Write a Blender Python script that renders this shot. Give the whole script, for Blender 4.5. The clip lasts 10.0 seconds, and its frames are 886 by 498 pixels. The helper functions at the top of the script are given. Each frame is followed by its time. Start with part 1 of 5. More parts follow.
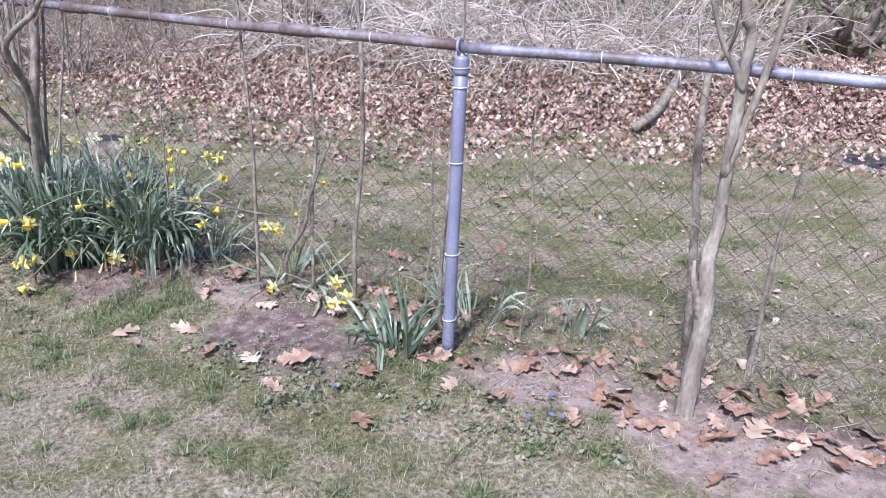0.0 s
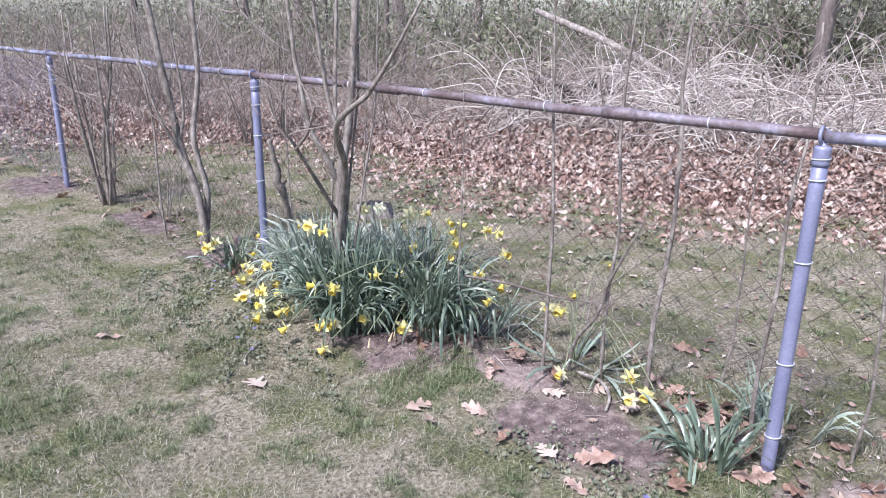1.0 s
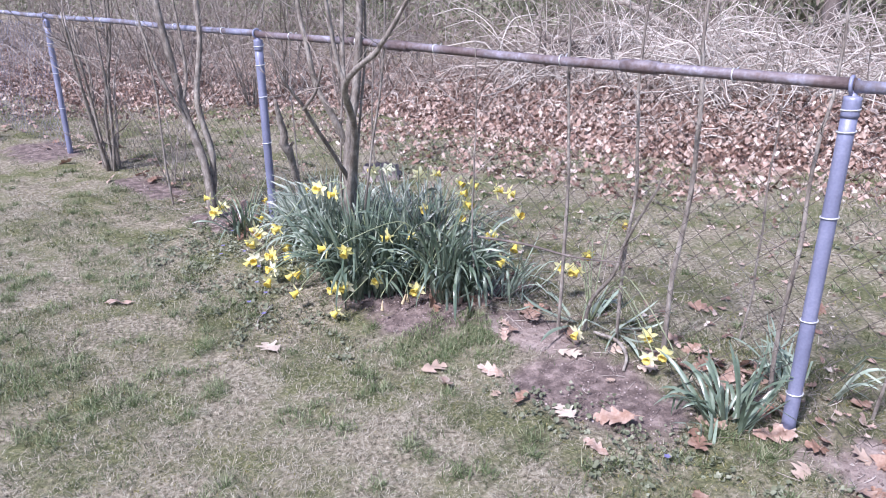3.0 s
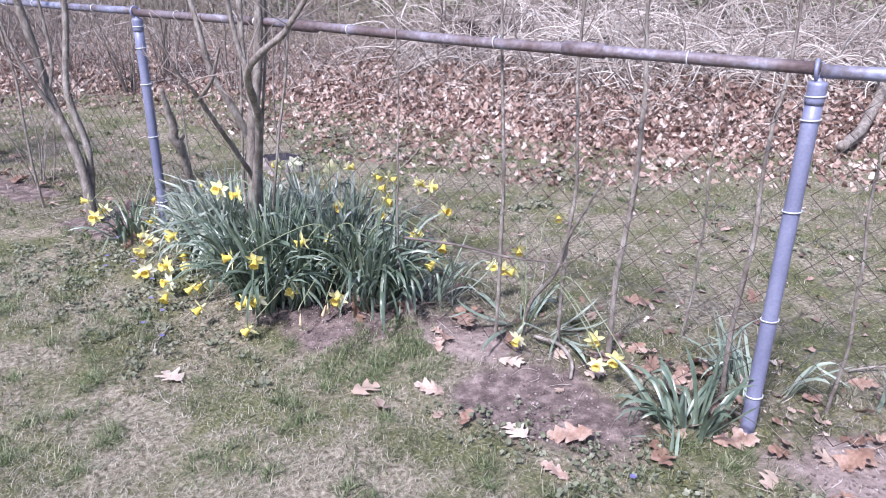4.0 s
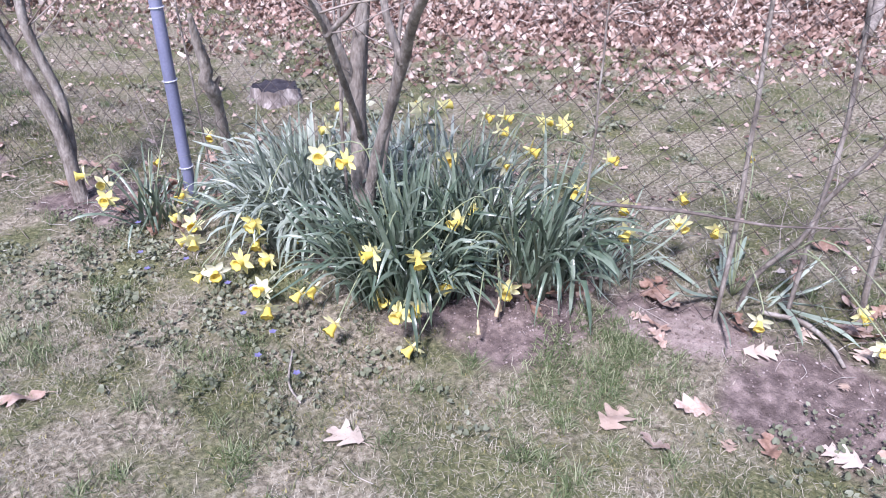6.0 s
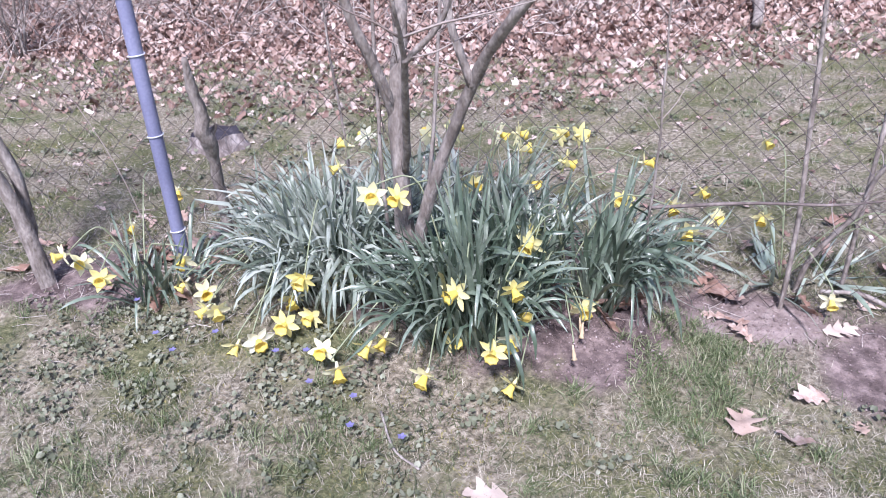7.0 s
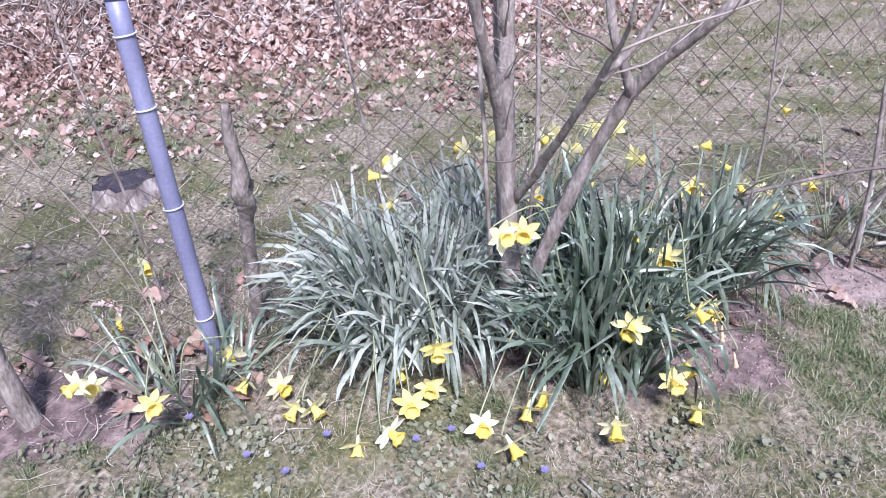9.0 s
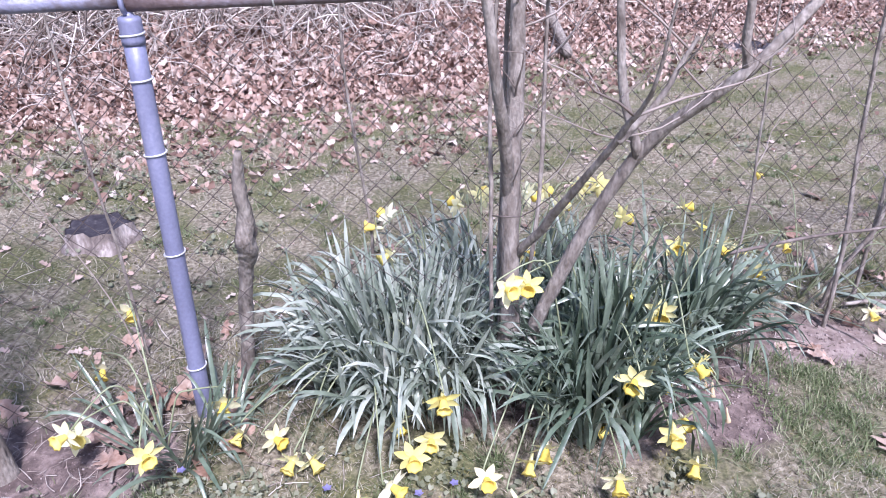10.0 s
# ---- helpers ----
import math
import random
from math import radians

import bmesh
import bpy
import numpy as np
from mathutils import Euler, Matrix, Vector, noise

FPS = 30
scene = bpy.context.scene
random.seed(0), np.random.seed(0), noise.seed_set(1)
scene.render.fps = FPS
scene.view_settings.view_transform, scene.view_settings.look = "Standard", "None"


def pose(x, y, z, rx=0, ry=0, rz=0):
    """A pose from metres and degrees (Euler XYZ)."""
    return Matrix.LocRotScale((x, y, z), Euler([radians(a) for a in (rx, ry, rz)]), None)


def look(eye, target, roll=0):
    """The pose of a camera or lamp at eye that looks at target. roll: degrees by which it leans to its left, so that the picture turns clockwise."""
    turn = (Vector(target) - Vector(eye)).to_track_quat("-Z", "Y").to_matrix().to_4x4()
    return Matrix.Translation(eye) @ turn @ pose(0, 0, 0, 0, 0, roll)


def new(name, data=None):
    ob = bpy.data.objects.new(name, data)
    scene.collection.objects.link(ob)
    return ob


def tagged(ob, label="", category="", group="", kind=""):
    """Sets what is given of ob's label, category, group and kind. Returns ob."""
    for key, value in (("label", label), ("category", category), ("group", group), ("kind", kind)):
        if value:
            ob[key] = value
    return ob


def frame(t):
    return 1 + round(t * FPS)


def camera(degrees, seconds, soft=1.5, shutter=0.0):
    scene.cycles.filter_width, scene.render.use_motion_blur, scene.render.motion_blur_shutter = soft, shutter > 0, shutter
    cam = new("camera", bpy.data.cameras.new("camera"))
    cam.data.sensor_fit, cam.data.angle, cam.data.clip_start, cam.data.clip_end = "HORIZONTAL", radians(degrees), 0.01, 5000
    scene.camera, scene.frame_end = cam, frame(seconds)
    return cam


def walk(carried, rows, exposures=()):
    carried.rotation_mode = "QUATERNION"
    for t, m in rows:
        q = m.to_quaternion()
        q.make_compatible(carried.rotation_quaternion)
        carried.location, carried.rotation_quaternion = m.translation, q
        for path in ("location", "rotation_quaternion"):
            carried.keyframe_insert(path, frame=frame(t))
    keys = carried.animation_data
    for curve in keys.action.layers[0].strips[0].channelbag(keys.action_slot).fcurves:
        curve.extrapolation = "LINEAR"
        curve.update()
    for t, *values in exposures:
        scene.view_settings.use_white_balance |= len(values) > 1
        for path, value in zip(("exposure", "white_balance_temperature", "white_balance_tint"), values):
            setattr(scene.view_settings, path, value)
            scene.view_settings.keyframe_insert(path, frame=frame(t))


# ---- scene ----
cam = camera(63.1, 10.0, soft=1.0)
PATH = [
    (0, (-0.085, 0.031, 1.461), (0.905, 1.596, 0.705), 2.3),
    (0.5, (-0.295, 0.243, 1.455), (0.458, 1.961, 0.763), 0.1),
    (1, (-0.409, 0.346, 1.491), (0.111, 2.181, 0.887), 0.8),
    (1.5, (-0.414, 0.395, 1.497), (0.012, 2.237, 0.843), -0.1),
    (2, (-0.41, 0.4, 1.504), (0.037, 2.235, 0.844), -0.7),
    (2.2, (-0.412, 0.389, 1.497), (0.036, 2.231, 0.857), -0.3),
    (3.3, (-0.449, 0.422, 1.449), (0.134, 2.191, 0.72), -0.2),
    (3.5, (-0.456, 0.475, 1.438), (0.231, 2.207, 0.71), 0.5),
    (4, (-0.46, 0.736, 1.441), (0.309, 2.425, 0.694), 0.8),
    (4.5, (-0.54, 1.013, 1.434), (0.296, 2.613, 0.572), 2.9),
    (5, (-0.722, 1.268, 1.448), (0.28, 2.758, 0.567), 0.9),
    (5.5, (-0.903, 1.554, 1.406), (0.109, 3.042, 0.533), 0.1),
    (6, (-1.02, 1.934, 1.39), (-0.018, 3.343, 0.386), 0.3),
    (6.2, (-1.102, 2.047, 1.373), (-0.049, 3.452, 0.415), 0.5),
    (7.3, (-1.405, 2.614, 1.341), (-0.072, 3.741, 0.364), -2.7),
    (7.5, (-1.412, 2.748, 1.352), (-0.058, 3.829, 0.353), -1.7),
    (8, (-1.542, 3.002, 1.358), (-0.115, 3.886, 0.271), 0.3),
    (8.5, (-1.65, 3.191, 1.343), (-0.124, 3.946, 0.295), -0.1),
    (9, (-1.582, 3.395, 1.391), (-0.015, 4.099, 0.369), -4.0),
    (9.5, (-1.594, 3.456, 1.451), (-0.004, 4.146, 0.452), -3.4),
    (10, (-1.65, 3.529, 1.404), (0.036, 4.118, 0.504), -0.4),
]
walk(cam, [(t, look(eye, target, roll)) for t, eye, target, roll in PATH], [(0.0, 1.01, 5780, 17.5), (2.0, 1.09, 5720, 20.0), (4.0, 1.09, 5690, 22.0), (10.0, 1.12, 5620, 27.0)])

# ---- light: bright overcast sky with a veiled sun ----
SUN_EL, SUN_AZ = 52.0, 235.0
world = bpy.data.worlds.new("sky")
scene.world = world
world.use_nodes = True
wn = world.node_tree.nodes
sky = wn.new("ShaderNodeTexSky")
sky.sky_type = "NISHITA"
sky.sun_disc = False
sky.sun_elevation = radians(SUN_EL)
sky.sun_rotation = radians(SUN_AZ)
sky.air_density, sky.dust_density, sky.ozone_density = 1.0, 1.5, 1.0
wn["Background"].inputs["Strength"].default_value = 0.1
world.node_tree.links.new(sky.outputs[0], wn["Background"].inputs["Color"])
sun = new("sun", bpy.data.lights.new("sun", "SUN"))
sun.data.energy, sun.data.angle, sun.data.color = 3.5, radians(7), (1.0, 0.97, 0.93)
sun_dir = Vector((math.sin(radians(SUN_AZ)) * math.cos(radians(SUN_EL)), math.cos(radians(SUN_AZ)) * math.cos(radians(SUN_EL)), math.sin(radians(SUN_EL))))
sun.matrix_world = look(sun_dir * 30, (0, 0, 0))



# ---- materials ----
def mat(name, stops, vary="noise", scale=6.0, fine=60.0, rough=0.85, bump=0.3, bump_scale=80.0, metal=0.0, mix=0.5, translucent=0.0, spec=0.3, stretch=(1, 1, 1)):
    """A surface whose colour runs along stops, driven by noise at two scales and, for pieces, by chance per piece."""
    m = bpy.data.materials.new(name)
    m.use_nodes = True
    nt = m.node_tree
    b = nt.nodes["Principled BSDF"]
    co = nt.nodes.new("ShaderNodeTexCoord")
    mp = nt.nodes.new("ShaderNodeMapping")
    mp.inputs["Scale"].default_value = stretch
    nt.links.new(co.outputs["Object"], mp.inputs["Vector"])
    n1 = nt.nodes.new("ShaderNodeTexNoise")
    n1.inputs["Scale"].default_value, n1.inputs["Detail"].default_value = scale, 5
    n2 = nt.nodes.new("ShaderNodeTexNoise")
    n2.inputs["Scale"].default_value, n2.inputs["Detail"].default_value = fine, 3
    for n in (n1, n2):
        nt.links.new(mp.outputs[0], n.inputs["Vector"])
    a = nt.nodes.new("ShaderNodeMath")
    a.operation = "MULTIPLY_ADD"
    a.inputs[1].default_value, a.inputs[2].default_value = 0.45, 0.0
    nt.links.new(n2.outputs["Fac"], a.inputs[0])
    s = nt.nodes.new("ShaderNodeMath")
    s.operation = "MULTIPLY_ADD"
    s.inputs[1].default_value = 1.0
    nt.links.new(n1.outputs["Fac"], s.inputs[0])
    nt.links.new(a.outputs[0], s.inputs[2])
    c = nt.nodes.new("ShaderNodeMapRange")
    c.inputs["From Min"].default_value, c.inputs["From Max"].default_value = 0.45, 1.0
    nt.links.new(s.outputs[0], c.inputs["Value"])
    fac = c.outputs[0]
    if vary in ("object", "island"):
        if vary == "object":
            r = nt.nodes.new("ShaderNodeObjectInfo").outputs["Random"]
        else:
            r = nt.nodes.new("ShaderNodeNewGeometry").outputs["Random Per Island"]
        mx = nt.nodes.new("ShaderNodeMix")
        mx.inputs["Factor"].default_value = mix
        nt.links.new(fac, mx.inputs["A"])
        nt.links.new(r, mx.inputs["B"])
        fac = mx.outputs["Result"]
    ramp = nt.nodes.new("ShaderNodeValToRGB")
    el = ramp.color_ramp.elements
    while len(el) < len(stops):
        el.new(0.5)
    for e, (p, col) in zip(el, stops):
        e.position, e.color = p, (*col, 1)
    nt.links.new(fac, ramp.inputs["Fac"])
    nt.links.new(ramp.outputs["Color"], b.inputs["Base Color"])
    b.inputs["Roughness"].default_value = rough
    b.inputs["Metallic"].default_value = metal
    b.inputs["Specular IOR Level"].default_value = spec
    if bump:
        nb = nt.nodes.new("ShaderNodeTexNoise")
        nb.inputs["Scale"].default_value, nb.inputs["Detail"].default_value = bump_scale, 4
        nt.links.new(mp.outputs[0], nb.inputs["Vector"])
        bm = nt.nodes.new("ShaderNodeBump")
        bm.inputs["Strength"].default_value, bm.inputs["Distance"].default_value = bump, 0.01
        nt.links.new(nb.outputs["Fac"], bm.inputs["Height"])
        nt.links.new(bm.outputs[0], b.inputs["Normal"])
    if translucent:
        t = nt.nodes.new("ShaderNodeBsdfTranslucent")
        nt.links.new(ramp.outputs["Color"], t.inputs["Color"])
        ms = nt.nodes.new("ShaderNodeMixShader")
        ms.inputs["Fac"].default_value = translucent
        nt.links.new(b.outputs[0], ms.inputs[1])
        nt.links.new(t.outputs[0], ms.inputs[2])
        nt.links.new(ms.outputs[0], nt.nodes["Material Output"].inputs["Surface"])
    return m


BARK = mat("bark", [(0.0, (0.10, 0.08, 0.067)), (0.35, (0.175, 0.148, 0.125)), (0.62, (0.255, 0.222, 0.192)), (1.0, (0.40, 0.36, 0.315))], scale=34, fine=150, bump=0.6, bump_scale=110, stretch=(1, 1, 0.45))
BARK_DARK = mat("bark_dark", [(0.0, (0.06, 0.048, 0.042)), (0.6, (0.15, 0.122, 0.108)), (1.0, (0.26, 0.22, 0.195))], scale=14, fine=90, bump=0.8, bump_scale=60, stretch=(1, 1, 0.35))
DEADWOOD = mat("dead_wood", [(0.0, (0.13, 0.105, 0.088)), (0.5, (0.26, 0.225, 0.195)), (1.0, (0.46, 0.42, 0.37))], scale=16, fine=110, bump=0.9, bump_scale=50, stretch=(1, 1, 0.35))
TWIG = mat("twig", [(0.0, (0.12, 0.09, 0.075)), (0.5, (0.26, 0.21, 0.18)), (1.0, (0.46, 0.41, 0.37))], vary="island", mix=0.7, scale=10, bump=0)
VINE = mat("dry_vine", [(0.0, (0.20, 0.155, 0.13)), (0.45, (0.41, 0.345, 0.30)), (1.0, (0.74, 0.685, 0.62))], vary="island", mix=0.8, scale=10, bump=0)
STEEL = mat("galvanised_steel", [(0.0, (0.165, 0.17, 0.255)), (0.55, (0.23, 0.235, 0.34)), (1.0, (0.31, 0.315, 0.43))], scale=5, fine=120, rough=0.5, bump=0.08, bump_scale=200, metal=0.2, spec=0.45)
RUST = mat("rusting_rail", [(0.0, (0.09, 0.06, 0.056)), (0.42, (0.15, 0.112, 0.112)), (0.72, (0.22, 0.19, 0.21)), (1.0, (0.36, 0.345, 0.42))], scale=7, fine=60, rough=0.6, bump=0.25, bump_scale=120, metal=0.2)
WIRE = mat("rusty_wire", [(0.0, (0.05, 0.037, 0.033)), (0.5, (0.12, 0.095, 0.088)), (1.0, (0.24, 0.215, 0.21))], scale=7, rough=0.7, bump=0, metal=0.2)
ALU = mat("aluminium_tie", [(0.0, (0.55, 0.54, 0.55)), (1.0, (0.85, 0.84, 0.84))], scale=20, rough=0.4, bump=0, metal=0.4, spec=0.5)
LEAFGREEN = mat("daffodil_leaf", [(0.0, (0.052, 0.068, 0.046)), (0.3, (0.155, 0.19, 0.138)), (0.56, (0.31, 0.35, 0.282)), (0.82, (0.43, 0.46, 0.39)), (1.0, (0.62, 0.60, 0.50))], vary="island", mix=0.55, scale=9, fine=60, rough=0.42, bump=0.15, bump_scale=40, translucent=0.15, spec=0.5)
LEAFDARK = mat("daffodil_leaf_dark", [(0.0, (0.04, 0.056, 0.034)), (0.38, (0.082, 0.118, 0.075)), (0.68, (0.185, 0.228, 0.165)), (0.9, (0.40, 0.44, 0.36)), (1.0, (0.62, 0.59, 0.47))], vary="island", mix=0.55, scale=9, fine=60, rough=0.34, bump=0.15, bump_scale=40, translucent=0.12, spec=0.65)
RAILGREY = mat("grey_rail", [(0.0, (0.10, 0.075, 0.07)), (0.35, (0.17, 0.15, 0.17)), (0.6, (0.24, 0.24, 0.32)), (1.0, (0.36, 0.36, 0.45))], scale=7, fine=60, rough=0.55, bump=0.2, bump_scale=120, metal=0.2)
LEAFPALE = mat("daffodil_leaf_pale", [(0.0, (0.13, 0.18, 0.12)), (0.5, (0.27, 0.33, 0.25)), (1.0, (0.50, 0.50, 0.42))], vary="island", mix=0.55, scale=5, fine=40, rough=0.4, bump=0.1, translucent=0.15, spec=0.5)
STEMGREEN = mat("flower_stem", [(0.0, (0.15, 0.18, 0.09)), (1.0, (0.33, 0.35, 0.22))], scale=20, rough=0.5, bump=0)
PETAL = mat("daffodil_petal", [(0.0, (0.84, 0.72, 0.20)), (0.4, (0.88, 0.81, 0.36)), (1.0, (0.89, 0.86, 0.60))], vary="object", mix=0.65, scale=18, rough=0.55, bump=0.1, translucent=0.3)
PETAL_PALE = mat("daffodil_petal_pale", [(0.0, (0.86, 0.80, 0.36)), (0.5, (0.88, 0.85, 0.58)), (1.0, (0.90, 0.88, 0.74))], vary="object", mix=0.65, scale=18, rough=0.55, bump=0.1, translucent=0.3)
TRUMPET = mat("daffodil_trumpet", [(0.0, (0.82, 0.62, 0.09)), (1.0, (0.88, 0.77, 0.25))], vary="object", mix=0.6, scale=18, rough=0.55, bump=0.1, translucent=0.25)
WITHER = mat("withered_flower", [(0.0, (0.46, 0.33, 0.18)), (1.0, (0.70, 0.58, 0.40))], vary="object", scale=25, bump=0.2, translucent=0.2)
DRYLEAF = mat("dry_leaf", [(0.0, (0.13, 0.072, 0.05)), (0.3, (0.27, 0.162, 0.115)), (0.6, (0.40, 0.28, 0.222)), (0.85, (0.52, 0.405, 0.338)), (1.0, (0.62, 0.52, 0.44))], vary="object", mix=0.5, scale=22, fine=90, rough=0.6, bump=0.4, bump_scale=60, translucent=0.12)
PALELEAF = mat("pale_dry_leaf", [(0.0, (0.33, 0.23, 0.175)), (0.5, (0.48, 0.37, 0.295)), (1.0, (0.63, 0.535, 0.445))], vary="object", mix=0.6, scale=14, fine=70, rough=0.55, bump=0.3, bump_scale=60, translucent=0.12)
LITTER = mat("leaf_litter", [(0.0, (0.09, 0.056, 0.043)), (0.28, (0.235, 0.145, 0.112)), (0.52, (0.375, 0.262, 0.212)), (0.76, (0.49, 0.385, 0.325)), (1.0, (0.64, 0.56, 0.495))], vary="island", mix=0.8, scale=1.0, fine=20, rough=0.6, bump=0, translucent=0.1)
DRYGRASS = mat("dry_grass", [(0.0, (0.11, 0.09, 0.06)), (0.35, (0.27, 0.24, 0.172)), (0.7, (0.41, 0.372, 0.29)), (1.0, (0.58, 0.535, 0.44))], vary="island", mix=0.7, scale=1.3, fine=7.0, rough=0.75, bump=0, translucent=0.12)
GREENGRASS = mat("lawn_green", [(0.0, (0.026, 0.034, 0.015)), (0.5, (0.085, 0.10, 0.045)), (1.0, (0.21, 0.22, 0.115))], vary="island", mix=0.7, scale=1.7, fine=7.0, rough=0.7, bump=0, translucent=0.15)
MOSS = mat("moss", [(0.0, (0.05, 0.045, 0.016)), (0.5, (0.155, 0.142, 0.05)), (1.0, (0.32, 0.285, 0.13))], vary="island", mix=0.7, scale=1.7, fine=7.0, rough=0.9, bump=0, translucent=0.1)
TUFT = mat("green_grass", [(0.0, (0.05, 0.075, 0.025)), (0.5, (0.13, 0.165, 0.07)), (1.0, (0.42, 0.41, 0.27))], vary="island", mix=0.75, scale=3, rough=0.6, bump=0, translucent=0.2)
WEED = mat("weed_leaf", [(0.0, (0.08, 0.09, 0.055)), (0.6, (0.18, 0.19, 0.12)), (1.0, (0.34, 0.34, 0.25))], vary="island", mix=0.7, scale=4, rough=0.5, bump=0, translucent=0.15)
SHRUBLEAF = mat("shrub_leaf", [(0.0, (0.08, 0.085, 0.05)), (0.5, (0.19, 0.20, 0.12)), (1.0, (0.40, 0.39, 0.28))], vary="island", mix=0.7, scale=1.5, rough=0.6, bump=0, translucent=0.3)
VIOLET = mat("violet_petal", [(0.0, (0.15, 0.14, 0.29)), (1.0, (0.26, 0.24, 0.44))], vary="object", scale=30, bump=0, translucent=0.2)
STUMPTOP = mat("weathered_cut_wood", [(0.0, (0.03, 0.027, 0.032)), (0.6, (0.055, 0.05, 0.058)), (1.0, (0.13, 0.115, 0.11))], scale=25, fine=110, bump=0.6, rough=0.95, spec=0.05)
STUMPSIDE = mat("stump_bark", [(0.0, (0.09, 0.07, 0.062)), (0.5, (0.20, 0.165, 0.148)), (1.0, (0.46, 0.41, 0.38))], scale=22, fine=80, bump=0.9, stretch=(1, 1, 0.4))

CLOD = mat("earth_clod", [(0.0, (0.10, 0.073, 0.066)), (0.7, (0.24, 0.18, 0.165)), (1.0, (0.50, 0.43, 0.40))], vary="island", mix=0.85, scale=10, bump=0)


def ground_material():
    """Thatch, moss and bare earth; the masks of bare earth and leaf litter are carried by the mesh."""
    m = bpy.data.materials.new("ground_earth_and_thatch")
    m.use_nodes = True
    nt = m.node_tree
    b = nt.nodes["Principled BSDF"]
    co = nt.nodes.new("ShaderNodeTexCoord")

    def noise_ramp(scale, detail, stops, lo=0.3, hi=0.7):
        n = nt.nodes.new("ShaderNodeTexNoise")
        n.inputs["Scale"].default_value, n.inputs["Detail"].default_value, n.inputs["Roughness"].default_value = scale, detail, 0.65
        nt.links.new(co.outputs["Object"], n.inputs["Vector"])
        mr = nt.nodes.new("ShaderNodeMapRange")
        mr.inputs["From Min"].default_value, mr.inputs["From Max"].default_value = lo, hi
        nt.links.new(n.outputs["Fac"], mr.inputs["Value"])
        r = nt.nodes.new("ShaderNodeValToRGB")
        el = r.color_ramp.elements
        while len(el) < len(stops):
            el.new(0.5)
        for e, (p, col) in zip(el, stops):
            e.position, e.color = p, (*col, 1)
        nt.links.new(mr.outputs[0], r.inputs["Fac"])
        return r.outputs["Color"], n.outputs["Fac"]

    def blend(fac, a, c):
        x = nt.nodes.new("ShaderNodeMix")
        x.data_type = "RGBA"
        nt.links.new(fac, x.inputs["Factor"])
        nt.links.new(a, x.inputs["A"])
        nt.links.new(c, x.inputs["B"])
        return x.outputs["Result"]

    thatch, f1 = noise_ramp(55, 6, [(0.0, (0.04, 0.034, 0.024)), (0.5, (0.21, 0.18, 0.13)), (1.0, (0.44, 0.39, 0.30))])
    moss, _ = noise_ramp(70, 5, [(0.0, (0.045, 0.052, 0.025)), (0.6, (0.13, 0.13, 0.065)), (1.0, (0.27, 0.25, 0.14))])
    where, _ = noise_ramp(2.3, 5, [(0.0, (0, 0, 0)), (1.0, (1, 1, 1))], 0.45, 0.58)
    soil, f2 = noise_ramp(18, 8, [(0.0, (0.06, 0.044, 0.04)), (0.5, (0.145, 0.11, 0.10)), (1.0, (0.32, 0.248, 0.222))])
    sand, _ = noise_ramp(22, 8, [(0.0, (0.16, 0.12, 0.104)), (0.5, (0.33, 0.262, 0.232)), (1.0, (0.50, 0.42, 0.375))])
    litter, _ = noise_ramp(16, 7, [(0.0, (0.08, 0.05, 0.042)), (0.5, (0.28, 0.18, 0.155)), (1.0, (0.52, 0.40, 0.35))])
    col = blend(where, thatch, moss)
    for key, other in (("soil", soil), ("sand", sand), ("litter", litter)):
        at = nt.nodes.new("ShaderNodeAttribute")
        at.attribute_name = key
        col = blend(at.outputs["Fac"], col, other)
    nt.links.new(col, b.inputs["Base Color"])
    b.inputs["Roughness"].default_value, b.inputs["Specular IOR Level"].default_value = 0.95, 0.1
    bm = nt.nodes.new("ShaderNodeBump")
    bm.inputs["Strength"].default_value, bm.inputs["Distance"].default_value = 0.7, 0.015
    nt.links.new(f1, bm.inputs["Height"])
    nt.links.new(bm.outputs[0], b.inputs["Normal"])
    return m


EARTH = ground_material()

# ---- the plan: u runs along the fence, v away from the garden ----
P1, U, N = np.array((1.280, 2.125)), np.array((-0.5202, 0.8540)), np.array((0.8540, 0.5202))


def plan(u, v):
    return P1 + U * u + N * v


def uv(x, y):
    return (x - P1[0]) * U[0] + (y - P1[1]) * U[1], (x - P1[0]) * N[0] + (y - P1[1]) * N[1]


def smooth(a, b, x):
    t = np.clip((x - a) / (b - a), 0, 1)
    return t * t * (3 - 2 * t)


def wave(x, y, f, s=0.0):
    """A cheap smooth wander between about -1 and 1."""
    return (np.sin(x * f * 1.13 + y * f * 0.71 + s) + np.sin(-x * f * 0.63 + y * f * 1.37 + 2.1 * s + 1) + np.sin(x * f * 2.1 + 3 * s) * np.sin(y * f * 1.9 + s)) / 2.4


def past_edge(x, y):
    """Metres past the lawn's ragged edge into the leaf bank."""
    u, v = uv(x, y)
    edge = np.interp(u, (-8, -1.6, 0.2, 1.4, 2.3, 3.4, 6.5, 7.6, 8.6, 14), (6.2, 5.3, 4.6, 3.65, 3.35, 3.25, 3.25, 2.2, 1.2, 0.3))
    return v - edge + 0.16 * wave(x, y, 2.6) + 0.07 * wave(x, y, 9, 1)


